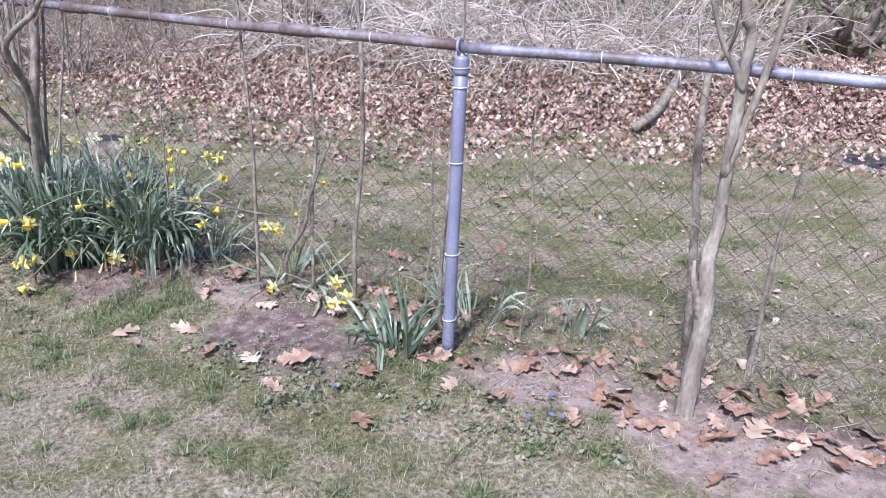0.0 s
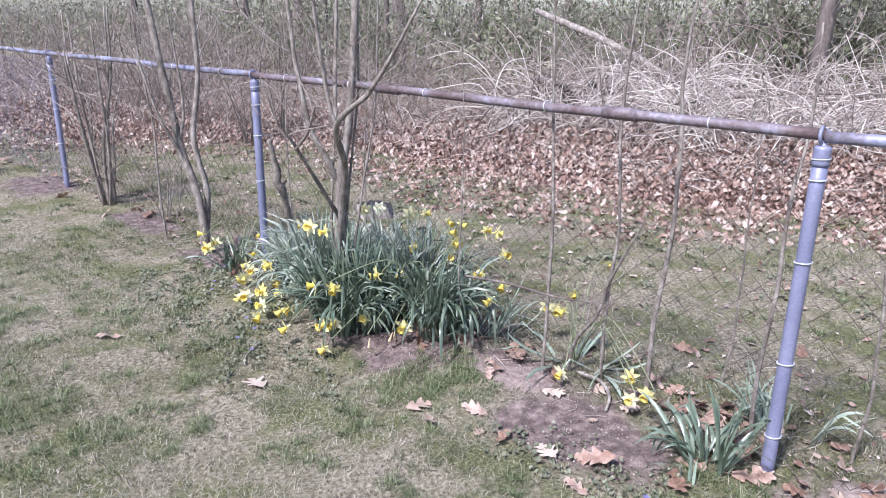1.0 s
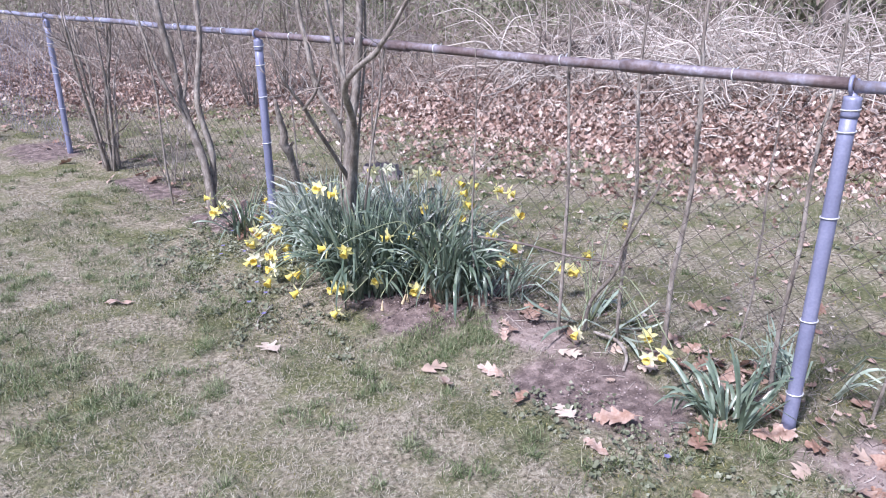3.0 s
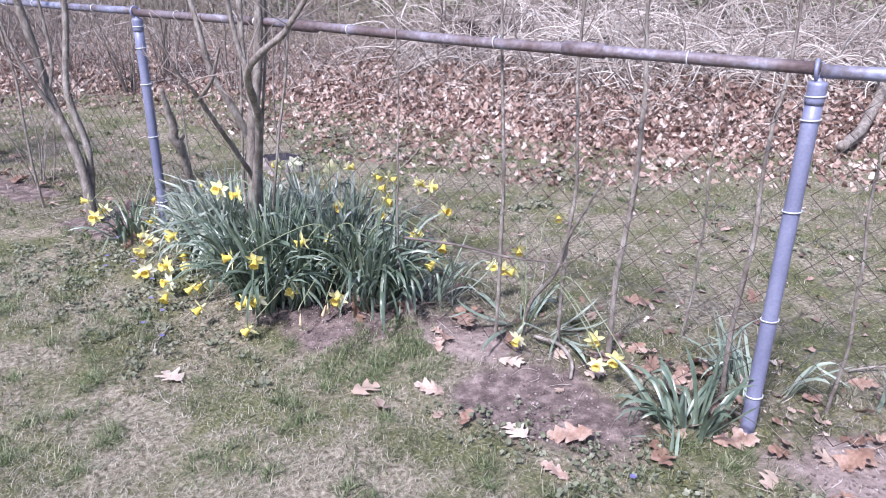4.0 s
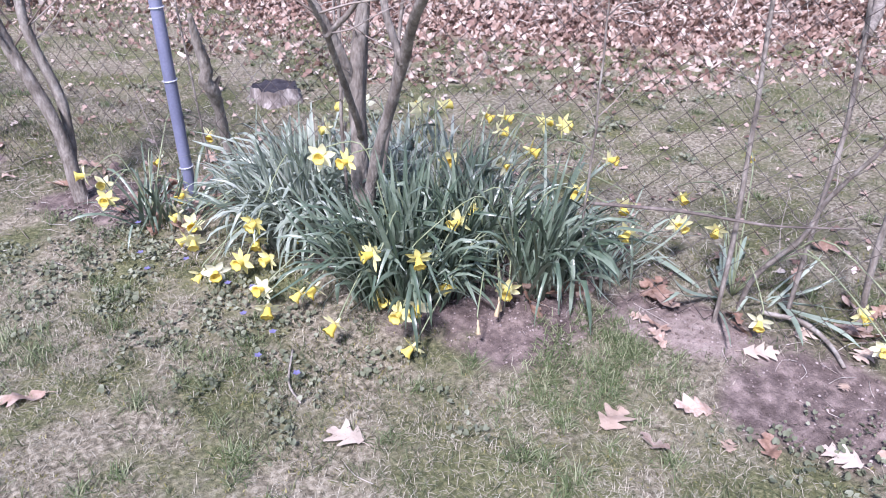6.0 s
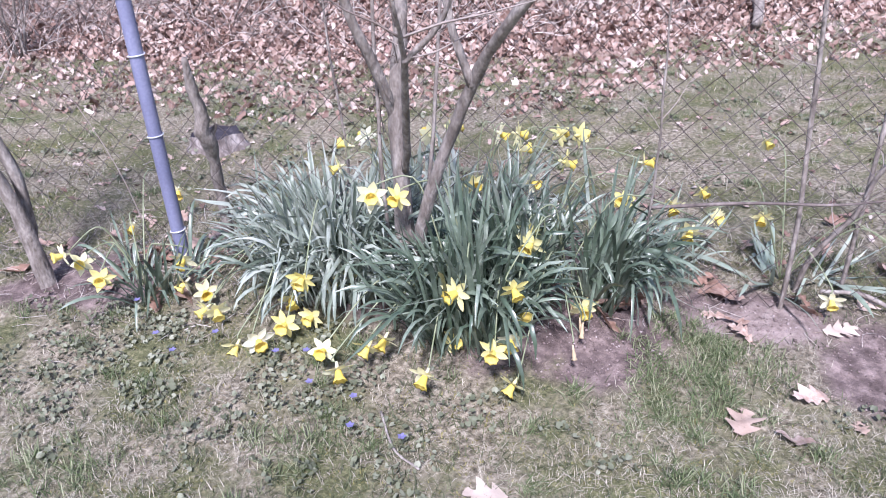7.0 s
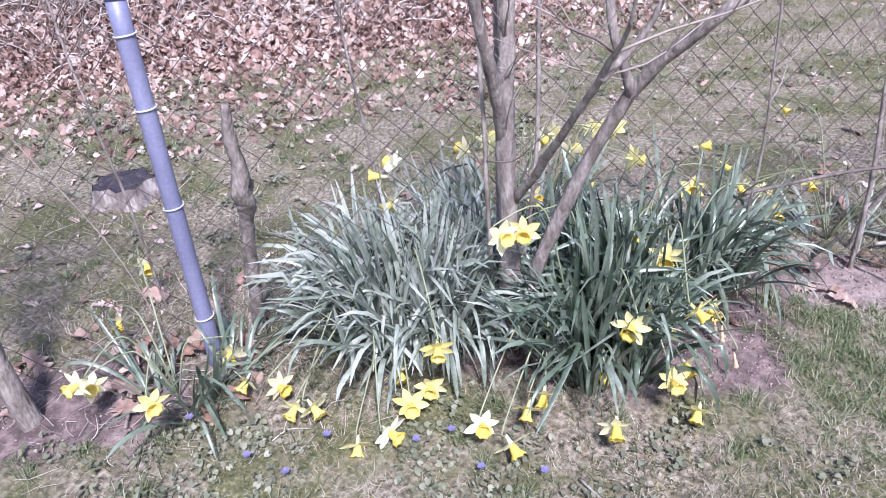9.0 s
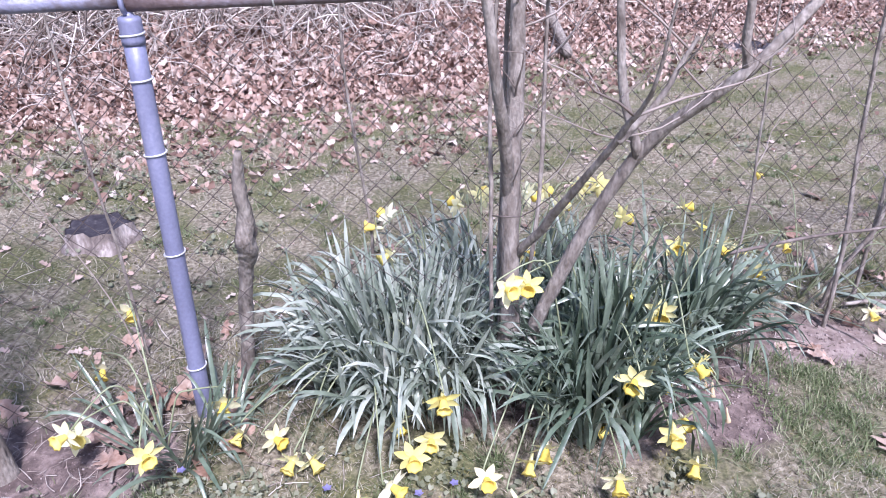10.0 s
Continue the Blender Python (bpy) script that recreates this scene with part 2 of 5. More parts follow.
SOIL = ((0.28, 3.42, 0.34, 0.17, 150), (0.25, 3.27, 0.24, 0.13, 165), (0.70, 3.02, 0.3, 0.17, 120), (0.78, 2.52, 0.36, 0.27, 125), (1.5, 1.78, 0.42, 0.2, 130), (1.8, 1.22, 0.5, 0.27, 122), (2.2, 0.7, 0.6, 0.3, 122), (-0.58, 5.0, 0.36, 0.24, 120), (0.15, 3.95, 0.5, 0.26, 122), (0.45, 3.7, 0.4, 0.26, 122), (-2.2, 7.6, 0.5, 0.3, 122), (-1.15, 6.0, 0.5, 0.16, 122))


SAND = ((1.45, 1.82, 0.46, 0.22, 128), (1.68, 1.32, 0.46, 0.2, 122), (0.68, 2.98, 0.24, 0.15, 122), (1.12, 2.36, 0.2, 0.12, 122), (1.85, 0.95, 0.5, 0.24, 122))


def patches(x, y, ellipses):
    m = np.zeros_like(x, dtype=float)
    wob = 0.2 * wave(x, y, 7) + 0.13 * wave(x, y, 19, 2) + 0.08 * wave(x, y, 47, 3)
    for cx, cy, a, b, ang in ellipses:
        c, s = math.cos(radians(ang)), math.sin(radians(ang))
        p, q = (x - cx) * c + (y - cy) * s, -(x - cx) * s + (y - cy) * c
        m = np.maximum(m, 1 - smooth(0.72, 1.12, np.sqrt((p / a) ** 2 + (q / b) ** 2) + wob))
    return m


def soil_at(x, y):
    return patches(x, y, SOIL)


def height(x, y):
    x, y = np.asarray(x, float), np.asarray(y, float)
    s = past_edge(x, y)
    h = 0.012 * wave(x, y, 2.2) + 0.006 * wave(x, y, 7, 1) + 0.005 * wave(x, y, 26, 2) + 0.003 * wave(x, y, 57, 4)
    h = h + (0.34 + 0.07 * wave(x, y, 1.9, 2)) * (1 - 0.7 * smooth(4.6, 6.6, uv(x, y)[0])) * smooth(-0.05, 1.1, s) + 0.03 * np.clip(s - 1, 0, 14)
    u, v = uv(x, y)
    return h + 0.05 * np.exp(-((u - 2.0) ** 2) / 0.8 - (v / 0.5) ** 2) + 0.03 * np.exp(-((u - 3.05) ** 2) / 0.3 - (v / 0.4) ** 2)


def hz(x, y):
    return float(height(np.array([x]), np.array([y]))[0])


# ---- mesh helpers ----
def raw(name, V, F, material, smooth_it=True):
    me = bpy.data.meshes.new(name)
    V = np.asarray(V, float)
    if isinstance(F, np.ndarray):
        k, n = F.shape[1], len(F)
        me.vertices.add(len(V))
        me.vertices.foreach_set("co", V.ravel())
        me.loops.add(n * k)
        me.loops.foreach_set("vertex_index", F.ravel().astype(np.int32))
        me.polygons.add(n)
        me.polygons.foreach_set("loop_start", np.arange(0, n * k, k, dtype=np.int32))
        me.update(calc_edges=True)
    else:
        me.from_pydata(V.tolist(), [], F)
    if smooth_it:
        me.polygons.foreach_set("use_smooth", np.ones(len(me.polygons), dtype=bool))
    me.materials.append(material)
    me.update()
    return me


def part(name, me, parent, label=""):
    ob = new(name, me)
    ob.parent = parent
    return tagged(ob, label)


def thing(name, at, label, category, group="", me=None, kind=""):
    ob = new(name, me)
    ob.location = at
    return tagged(ob, label, category, group, kind)


class Pile:
    """Gathers many small pieces into one mesh."""

    def __init__(self):
        self.v, self.f, self.n = [], [], 0

    def add(self, V, F):
        self.v.append(np.asarray(V, float))
        self.f.extend(tuple(i + self.n for i in q) for q in F)
        self.n += len(V)

    def mesh(self, name, material, smooth_it=True, base=(0, 0, 0)):
        return raw(name, np.concatenate(self.v) - np.asarray(base, float), self.f, material, smooth_it)


def scatter(name, V, F, places, material):
    """One mesh of many copies: places are 4 x 4 arrays."""
    M = np.asarray(places)
    k, n = len(V), len(M)
    W = np.einsum("nij,kj->nki", M[:, :3, :3], V) + M[:, None, :3, 3]
    F = np.asarray(F)
    G = (F[None] + (np.arange(n) * k)[:, None, None]).reshape(-1, F.shape[1])
    return W.reshape(-1, 3), G


def curve_through(points, steps=5):
    P = np.asarray(points, float)
    if len(P) < 3:
        return np.array([P[0] + (P[-1] - P[0]) * t for t in np.linspace(0, 1, steps + 1)])
    Q = np.vstack([2 * P[0] - P[1], P, 2 * P[-1] - P[-2]])
    out = []
    for i in range(1, len(Q) - 2):
        a, b, c, d = Q[i - 1:i + 3]
        for t in np.arange(steps) / steps:
            out.append(0.5 * (2 * b + (c - a) * t + (2 * a - 5 * b + 4 * c - d) * t * t + (3 * b - a - 3 * c + d) * t ** 3))
    out.append(P[-1])
    return np.array(out)


def tube(points, radii, sides=8, steps=5, rough=0.0, rnd=None):
    """A tapered, closed tube along a smooth line."""
    C = curve_through(points, steps)
    r = np.interp(np.linspace(0, 1, len(C)), np.linspace(0, 1, len(radii)), radii)
    T = np.gradient(C, axis=0)
    T /= np.linalg.norm(T, axis=1)[:, None] + 1e-9
    ref = np.array((0.0, 0.0, 1.0)) if abs(T[0][2]) < 0.8 else np.array((1.0, 0.0, 0.0))
    V, ang = [], np.linspace(0, 2 * math.pi, sides, endpoint=False)
    side = np.cross(T[0], ref)
    for c, t, q in zip(C, T, r):
        side = side - t * (side @ t)
        side /= np.linalg.norm(side) + 1e-9
        up = np.cross(t, side)
        k = np.ones(sides) if rnd is None else 1 + rough * rnd.uniform(-1, 1, sides)
        V.extend(c + q * k[j] * (math.cos(a) * side + math.sin(a) * up) for j, a in enumerate(ang))
    F, n = [], len(C)
    for i in range(n - 1):
        for j in range(sides):
            k = (j + 1) % sides
            F.append((i * sides + j, i * sides + k, (i + 1) * sides + k, (i + 1) * sides + j))
    F.append(tuple(range(sides))[::-1])
    F.append(tuple((n - 1) * sides + j for j in range(sides)))
    return np.array(V), F


def twigs_from(pile, line, radius, rnd, count, length, depth=1, start=0.3, lift=0.5, sides=4):
    """Side twigs off a limb, each with its own smaller twigs."""
    C = curve_through(line, 6)
    for _ in range(count):
        i = int(rnd.uniform(start, 0.98) * (len(C) - 1))
        a = rnd.uniform(0, 2 * math.pi)
        d = np.array((math.cos(a), math.sin(a), rnd.uniform(0.1, 1.2) * lift * 2))
        d /= np.linalg.norm(d)
        L = length * rnd.uniform(0.4, 1.15)
        p = [C[i]]
        for k in range(3):
            d = d + rnd.uniform(-0.28, 0.28, 3) + np.array((0, 0, 0.12))
            d /= np.linalg.norm(d)
            p.append(p[-1] + d * L / 3)
        r = radius * rnd.uniform(0.5, 1.0)
        pile.add(*tube(p, (r, r * 0.75, r * 0.35), sides, 2))
        if depth:
            twigs_from(pile, p, r * 0.6, rnd, rnd.randint(2, 5), length * 0.5, depth - 1, 0.25, lift, 3)


# ---- ground: one sheet to the horizon ----
def axis(lo, hi, step, far):
    mid = np.arange(lo, hi + step / 2, step)
    out, d = [], step
    while sum(out) < far:
        d *= 1.35
        out.append(d)
    grow = np.cumsum(out)
    return np.concatenate([lo - grow[::-1], mid, hi + grow])


def ground():
    X, Y = np.meshgrid(axis(-3.5, 7.0, 0.03, 400), axis(-0.5, 9.5, 0.03, 400))
    x, y = X.ravel(), Y.ravel()
    ny, nx = X.shape
    V = np.stack([x, y, height(x, y)], 1)
    i = (np.arange(ny - 1)[:, None] * nx + np.arange(nx - 1)[None]).ravel()
    me = raw("ground", V, np.stack([i, i + 1, i + nx + 1, i + nx], 1), EARTH)
    s = past_edge(x, y)
    for key, val in (("soil", soil_at(x, y)), ("sand", 0.62 * patches(x, y, SAND) * soil_at(x, y)), ("litter", smooth(-0.15, 0.25, s) * (1 - 0.8 * smooth(3.0, 6.0, s)) * (1 - 0.4 * smooth(4.6, 6.6, uv(x, y)[0])))):
        me.attributes.new(key, "FLOAT", "POINT").data.foreach_set("value", val.astype(np.float32))
    tagged(new("ground", me), "thin mossy lawn with bare earth along the fence", "ground", "", "structure")


ground()


# ---- chain-link fence ----
POST_U = (0.0, 3.053, 6.2, 8.3)
LEAN = 0.0
TIES = ((1.10, 1.035, 0.769, 0.417, 0.144), (1.105, 1.003, 0.825, 0.556, 0.2), (0.95, 0.7, 0.4), (0.95, 0.7, 0.4))


def rail_z(u):
    return float(np.interp(u, (-3, 0, 3.05, 6.35, 9.45, 13), (1.165, 1.175, 1.18, 1.18, 1.175, 1.17)))


def on_fence(u, z, off=0.0):
    """A point on the fence's leaning sheet; off is towards the far side."""
    p = plan(u, off + 0.13 * max(0.0, -u) + float(np.interp(u, (0.0, 3.05), (0.008, LEAN))) * z)
    return np.array((p[0], p[1], z))


def ring(c, axis_dir, r, wire, turns=1.0, sides=5, tail=0.0):
    a = Vector(axis_dir).normalized()
    s = a.orthogonal().normalized()
    t = a.cross(s)
    n = 14
    P = [np.array(Vector(c) + (s * math.cos(2 * math.pi * turns * k / n) + t * math.sin(2 * math.pi * turns * k / n)) * r + a * (0.012 * k / n)) for k in range(n + 1)]
    if tail:
        P.append(P[-1] + np.array(s) * tail)
    return tube(P, (wire, wire), sides, 1)


def fence():
    f = thing("chain_link_fence", (0, 0, 0), "old galvanised chain-link fence with rusting top rail, leaning slightly", "fence")
    upv = on_fence(0, 1) - on_fence(0, 0)
    rnd = np.random.RandomState(3)
    for k, u in enumerate(POST_U):
        g = hz(*on_fence(u, 0)[:2])
        r = 0.0235
        post = part("post", raw("post", *tube([on_fence(u, g - 0.05), on_fence(u, 0.55), on_fence(u, rail_z(u) - 0.075)], (r, r, r), 20, 6), STEEL), f, "bluish grey galvanised steel post")
        cap_pts = [on_fence(u, rail_z(u) - q) for q in (0.092, 0.072, 0.052, 0.033, 0.029, 0.018, 0.004)]
        part("post_cap", raw("post_cap", *tube(cap_pts, (0.0258, 0.0258, 0.0258, 0.0252, 0.0125, 0.0085, 0.0085), 16, 2), STEEL), post)
        loop = ring(on_fence(u, rail_z(u)), on_fence(u + 0.1, rail_z(u)) - on_fence(u, rail_z(u)), 0.0245, 0.006, 1.0, 6)
        part("rail_loop", raw("rail_loop", *loop, STEEL), post)
        for z in TIES[k]:
            part("tie_wire", raw("tie_wire", *ring(on_fence(u, z), upv, r + 0.003, 0.0024, 1.05, 5, 0.03), ALU), post, "pale aluminium tie wire")
    ends = [(-2.6, 0.0), (0.0, 3.053), (3.053, 6.2), (6.2, 8.3), (8.3, 11.4)]
    for k, (a, b) in enumerate(ends):
        n = 6
        pts = [on_fence(a + (b - a) * i / n, rail_z(a + (b - a) * i / n) + 0.004 * math.sin(i * 1.7 + k)) for i in range(n + 1)]
        rail = part("top_rail", raw("top_rail", *tube(pts, (0.0182, 0.0182), 16, 4), RUST if k == 1 else RAILGREY), f, "rusty brown and grey top rail" if k == 1 else "grey steel top rail")
        u = a + 0.35
        while u < b - 0.15:
            part("tie_wire", raw("tie_wire", *ring(on_fence(u, rail_z(u)), pts[1] - pts[0], 0.0205, 0.0024, 1.1, 5, 0.03), ALU), rail, "pale aluminium tie wire")
            u += rnd.uniform(0.5, 0.68)
        for q in (0.62, 1.85):
            if k == 1:
                part("rail_sleeve", raw("rail_sleeve", *tube([on_fence(q, rail_z(q) + 0.001), on_fence(q + 0.14, rail_z(q + 0.14) + 0.001)], (0.0235, 0.0235), 16, 2), RUST), rail)
        # woven wire: upright zigzags that hook into each other
        pile = Pile()
        w, h = 0.042, 0.042
        count = int((b - a) / w)
        rows = int(1.13 / h)
        for i in range(count):
            u0 = a + i * w
            P = []
            for j in range(rows + 1):
                z = 0.02 + j * h
                bow = 0.02 * math.sin(u0 * 2.3) * math.sin(z * 2.9) * (1.0 if k == 1 else 0.5)
                P.append(on_fence(u0 + (w * 1.04 if (j + i) % 2 else 0.0), z, 0.030 + bow + 0.0022 * (1 if j % 2 else -1)))
            pile.add(*tube(P, (0.0015, 0.0015), 4, 1))
        part("wire_mesh", pile.mesh("wire_mesh", RAILGREY if k > 2 else WIRE), f, "grey diamond wire mesh" if k > 2 else "rusty diamond wire mesh")
    return f


fence()


# ---- trees and saplings ----
def limb(name, points, radii, parent, base, material, rnd, sides=10, label=""):
    V, F = tube(points, radii, sides, 2 if len(points) > 8 else 6, 0.14, rnd)
    return part(name, raw(name, V - base, F, material), parent, label)


def tree(base, limbs, label, seed, material=BARK, twig=(6, 0.5, 0.006), name="tree", group="bare trees on the fence line", wiggle=0.0028):
    """limbs: name, points above the base, radii, material, twig count."""
    rnd = np.random.RandomState(seed)
    b = np.array((*base, hz(*base)))
    t = thing(name, b, label, "tree", group)
    pile = Pile()
    for nm, pts, radii, n in limbs:
        P = [np.array(p, float) if i or nm != "trunk" else np.array(p, float) - np.array((0, 0, 0.06)) for i, p in enumerate(pts)]
        C = curve_through(P, 3)
        wig = np.cumsum(rnd.normal(0, 1, (len(C), 3)), 0)
        wig -= np.linspace(0, 1, len(C))[:, None] * wig[-1]
        P = list(C + wig * (wiggle, wiggle, 0.0))
        limb(nm, P, radii, t, np.zeros(3), material, rnd)
        twigs_from(pile, P, twig[2], rnd, n, twig[1], 1, 0.3)
    if pile.n:
        tagged(part("twig_mass", pile.mesh("twig_mass", TWIG), t, "thin bare twigs"), kind="stuff")
    return t


# several-stemmed small tree among the daffodils
tree((0.05, 3.93), [
    ("trunk", [(0.0, 0.0, 0.0), (0.005, 0.0, 0.3), (0.02, 0.01, 0.65), (0.07, 0.02, 0.95), (0.11, 0.04, 1.4), (0.14, 0.04, 2.0), (0.16, 0.0, 2.8)], (0.038, 0.030, 0.025, 0.021, 0.018, 0.014, 0.007), 22),
    ("branch", [(0.0, -0.05, 0.14), (-0.012, -0.13, 0.38), (-0.005, -0.30, 0.77), (-0.063, -0.505, 1.005), (0.044, -0.632, 1.14), (0.11, -0.71, 1.26), (0.3, -0.85, 1.65)], (0.020, 0.019, 0.016, 0.013, 0.011, 0.009, 0.004), 8),
    ("branch", [(-0.063, -0.505, 1.005), (-0.10, -0.49, 1.12), (-0.14, -0.48, 1.5), (-0.16, -0.44, 2.1)], (0.010, 0.009, 0.008, 0.004), 6),
    ("branch", [(-0.005, -0.30, 0.77), (-0.03, -0.24, 1.0), (-0.01, -0.2, 1.5), (0.0, -0.2, 2.1)], (0.012, 0.010, 0.008, 0.004), 3),
    ("branch", [(0.005, -0.02, 0.46), (-0.08, -0.12, 0.62), (-0.22, -0.27, 0.87), (-0.30, -0.34, 1.0), (-0.36, -0.36, 1.2)], (0.012, 0.011, 0.008, 0.004, 0.002), 3),
    ("branch", [(-0.22, -0.27, 0.87), (-0.17, -0.34, 0.96), (-0.14, -0.4, 1.08)], (0.008, 0.007, 0.004), 2),
    ("branch", [(0.01, 0.01, 0.62), (-0.06, 0.01, 0.78), (-0.15, 0.02, 1.0), (-0.2, 0.06, 1.4), (-0.22, 0.08, 2.0)], (0.017, 0.016, 0.013, 0.010, 0.005), 4),
    ("branch", [(0.03, 0.03, 0.03), (0.05, 0.04, 0.5), (0.12, 0.06, 1.1), (0.14, 0.08, 1.9)], (0.008, 0.007, 0.006, 0.003), 4),
    ("branch", [(0.05, 0.0, 0.03), (0.10, -0.04, 0.5), (0.2, -0.02, 1.1), (0.22, 0.0, 2.0)], (0.007, 0.006, 0.005, 0.003), 4),
    ("branch", [(-0.03, 0.03, 0.03), (-0.03, 0.05, 0.5), (0.0, 0.06, 1.0), (0.02, 0.0, 1.8)], (0.006, 0.006, 0.005, 0.003), 4),
], "slim grey-barked bare tree with several stems among daffodils", 11, twig=(0, 0.34, 0.0036))

# pair of leaning stems beyond the second post
tree((-0.69, 5.10), [
    ("trunk", [(0.02, 0.0, 0.0), (0.0, 0.02, 0.3), (-0.10, 0.1, 0.7), (-0.16, 0.16, 1.15), (-0.24, 0.2, 1.8), (-0.35, 0.25, 2.5)], (0.034, 0.027, 0.024, 0.022, 0.017, 0.008), 15),
    ("branch", [(0.02, 0.03, 0.04), (0.05, 0.06, 0.4), (0.0, 0.08, 0.75), (0.06, 0.12, 1.15), (0.05, 0.2, 1.9), (0.1, 0.25, 2.5)], (0.022, 0.02, 0.018, 0.017, 0.013, 0.006), 14),
    ("branch", [(-0.08, 0.08, 0.62), (-0.2, 0.05, 0.9), (-0.3, 0.08, 1.3)], (0.011, 0.009, 0.004), 4),
    ("branch", [(-0.10, 0.1, 0.72), (-0.05, 0.16, 1.0), (-0.12, 0.2, 1.7)], (0.011, 0.009, 0.004), 4),
], "two slim grey stems growing through the fence", 12, twig=(0, 0.42, 0.0042))

# crooked light-barked tree nearest the start of the walk
tree((1.79, 1.37), [
    ("trunk", [(0.0, 0.0, 0.0), (0.006, 0.0, 0.19), (0.012, 0.01, 0.39), (0.004, 0.02, 0.55), (0.02, 0.02, 0.67), (0.025, 0.03, 0.78), (0.02, 0.03, 0.94), (0.016, 0.03, 1.14), (0.005, 0.03, 1.29), (-0.03, 0.05, 1.4), (-0.06, 0.1, 2.1)], (0.037, 0.031, 0.030, 0.026, 0.021, 0.020, 0.018, 0.017, 0.016, 0.013, 0.006), 6),
    ("branch", [(0.01, 0.01, 0.36), (-0.03, 0.03, 0.47), (-0.045, 0.04, 0.58)], (0.018, 0.013, 0.005), 0),
    ("branch", [(0.012, 0.03, 0.86), (0.045, 0.02, 1.0), (0.054, 0.0, 1.12), (0.065, -0.02, 1.29), (0.10, -0.04, 1.6)], (0.013, 0.012, 0.012, 0.010, 0.005), 3),
    ("branch", [(0.016, 0.03, 1.12), (-0.03, 0.05, 1.2), (-0.07, 0.06, 1.26), (-0.16, 0.1, 1.5)], (0.012, 0.010, 0.008, 0.004), 3),
], "crooked bare tree with flaking pale bark at the fence", 13, DEADWOOD, twig=(0, 0.3, 0.0035))
tree((2.06, 1.63), [
    ("trunk", [(0.02, -0.01, 0.0), (-0.01, 0.01, 0.34), (-0.03, 0.02, 0.57), (-0.055, 0.04, 0.79), (-0.065, 0.045, 0.97), (-0.065, 0.045, 1.12), (-0.015, 0.01, 1.25), (0.08, 0.0, 1.6)], (0.018, 0.016, 0.015, 0.0145, 0.014, 0.013, 0.012, 0.006), 6),
], "slim upright bare sapling behind the fence", 14, BARK, twig=(0, 0.3, 0.0035), name="sapling")

# dead stub with a swollen knob
tree((-0.12, 4.71), [
    ("trunk", [(0.0, 0.0, 0.0), (-0.03, -0.05, 0.25), (-0.055, -0.09, 0.42), (-0.075, -0.12, 0.50), (-0.10, -0.13, 0.545), (-0.095, -0.14, 0.60), (-0.115, -0.15, 0.70), (-0.13, -0.17, 0.80)], (0.022, 0.020, 0.020, 0.027, 0.025, 0.022, 0.018, 0.009), 0),
    ("branch", [(-0.085, -0.125, 0.51), (-0.06, -0.13, 0.535), (-0.045, -0.135, 0.56)], (0.013, 0.010, 0.005), 0),
], "dead brown stub of a sapling with a knob", 15, BARK, name="dead_stub", group="", wiggle=0.0004)


def sapling(base, tall, lean, r, seed, twigs=5):
    rnd = np.random.RandomState(seed)
    P = [(0, 0, 0)]
    for k in range(1, 6):
        P.append((lean[0] * k / 5 + rnd.uniform(-0.02, 0.02), lean[1] * k / 5 + rnd.uniform(-0.02, 0.02), tall * k / 5))
    return tree(base, [("trunk", P, (r, r * 0.9, r * 0.7, r * 0.35), twigs)], "thin bare sapling shoot in the fence line", seed, BARK, twig=(0, 0.22, 0.0022), name="sapling", group="thin saplings along the fence")


for k, (x, y, tall, lx, ly, r, n) in enumerate((
        (0.80, 2.98, 1.75, 0.0, 0.1, 0.008, 6), (1.02, 2.86, 1.7, 0.05, 0.05, 0.008, 5), (1.13, 2.68, 1.7, 0.12, 0.1, 0.011, 6), (1.36, 2.32, 1.5, 0.1, 0.05, 0.009, 7),
        (1.62, 2.10, 1.3, 0.02, 0.03, 0.006, 7), (1.52, 2.72, 1.2, 0.05, 0.0, 0.005, 6), (2.2, 1.42, 0.8, 0.06, 0.02, 0.012, 5), (0.92, 2.98, 0.75, 0.12, -0.28, 0.009, 4),
        (0.55, 3.3, 1.5, -0.05, 0.05, 0.004, 4), (-0.95, 5.55, 1.9, -0.1, 0.1, 0.008, 6), (-0.1, 5.1, 1.6, 0.0, 0.1, 0.005, 4), (0.25, 4.45, 1.7, 0.1, 0.1, 0.005, 5))):
    sapling((x, y), tall, (lx, ly), r, 40 + k, n + 7)


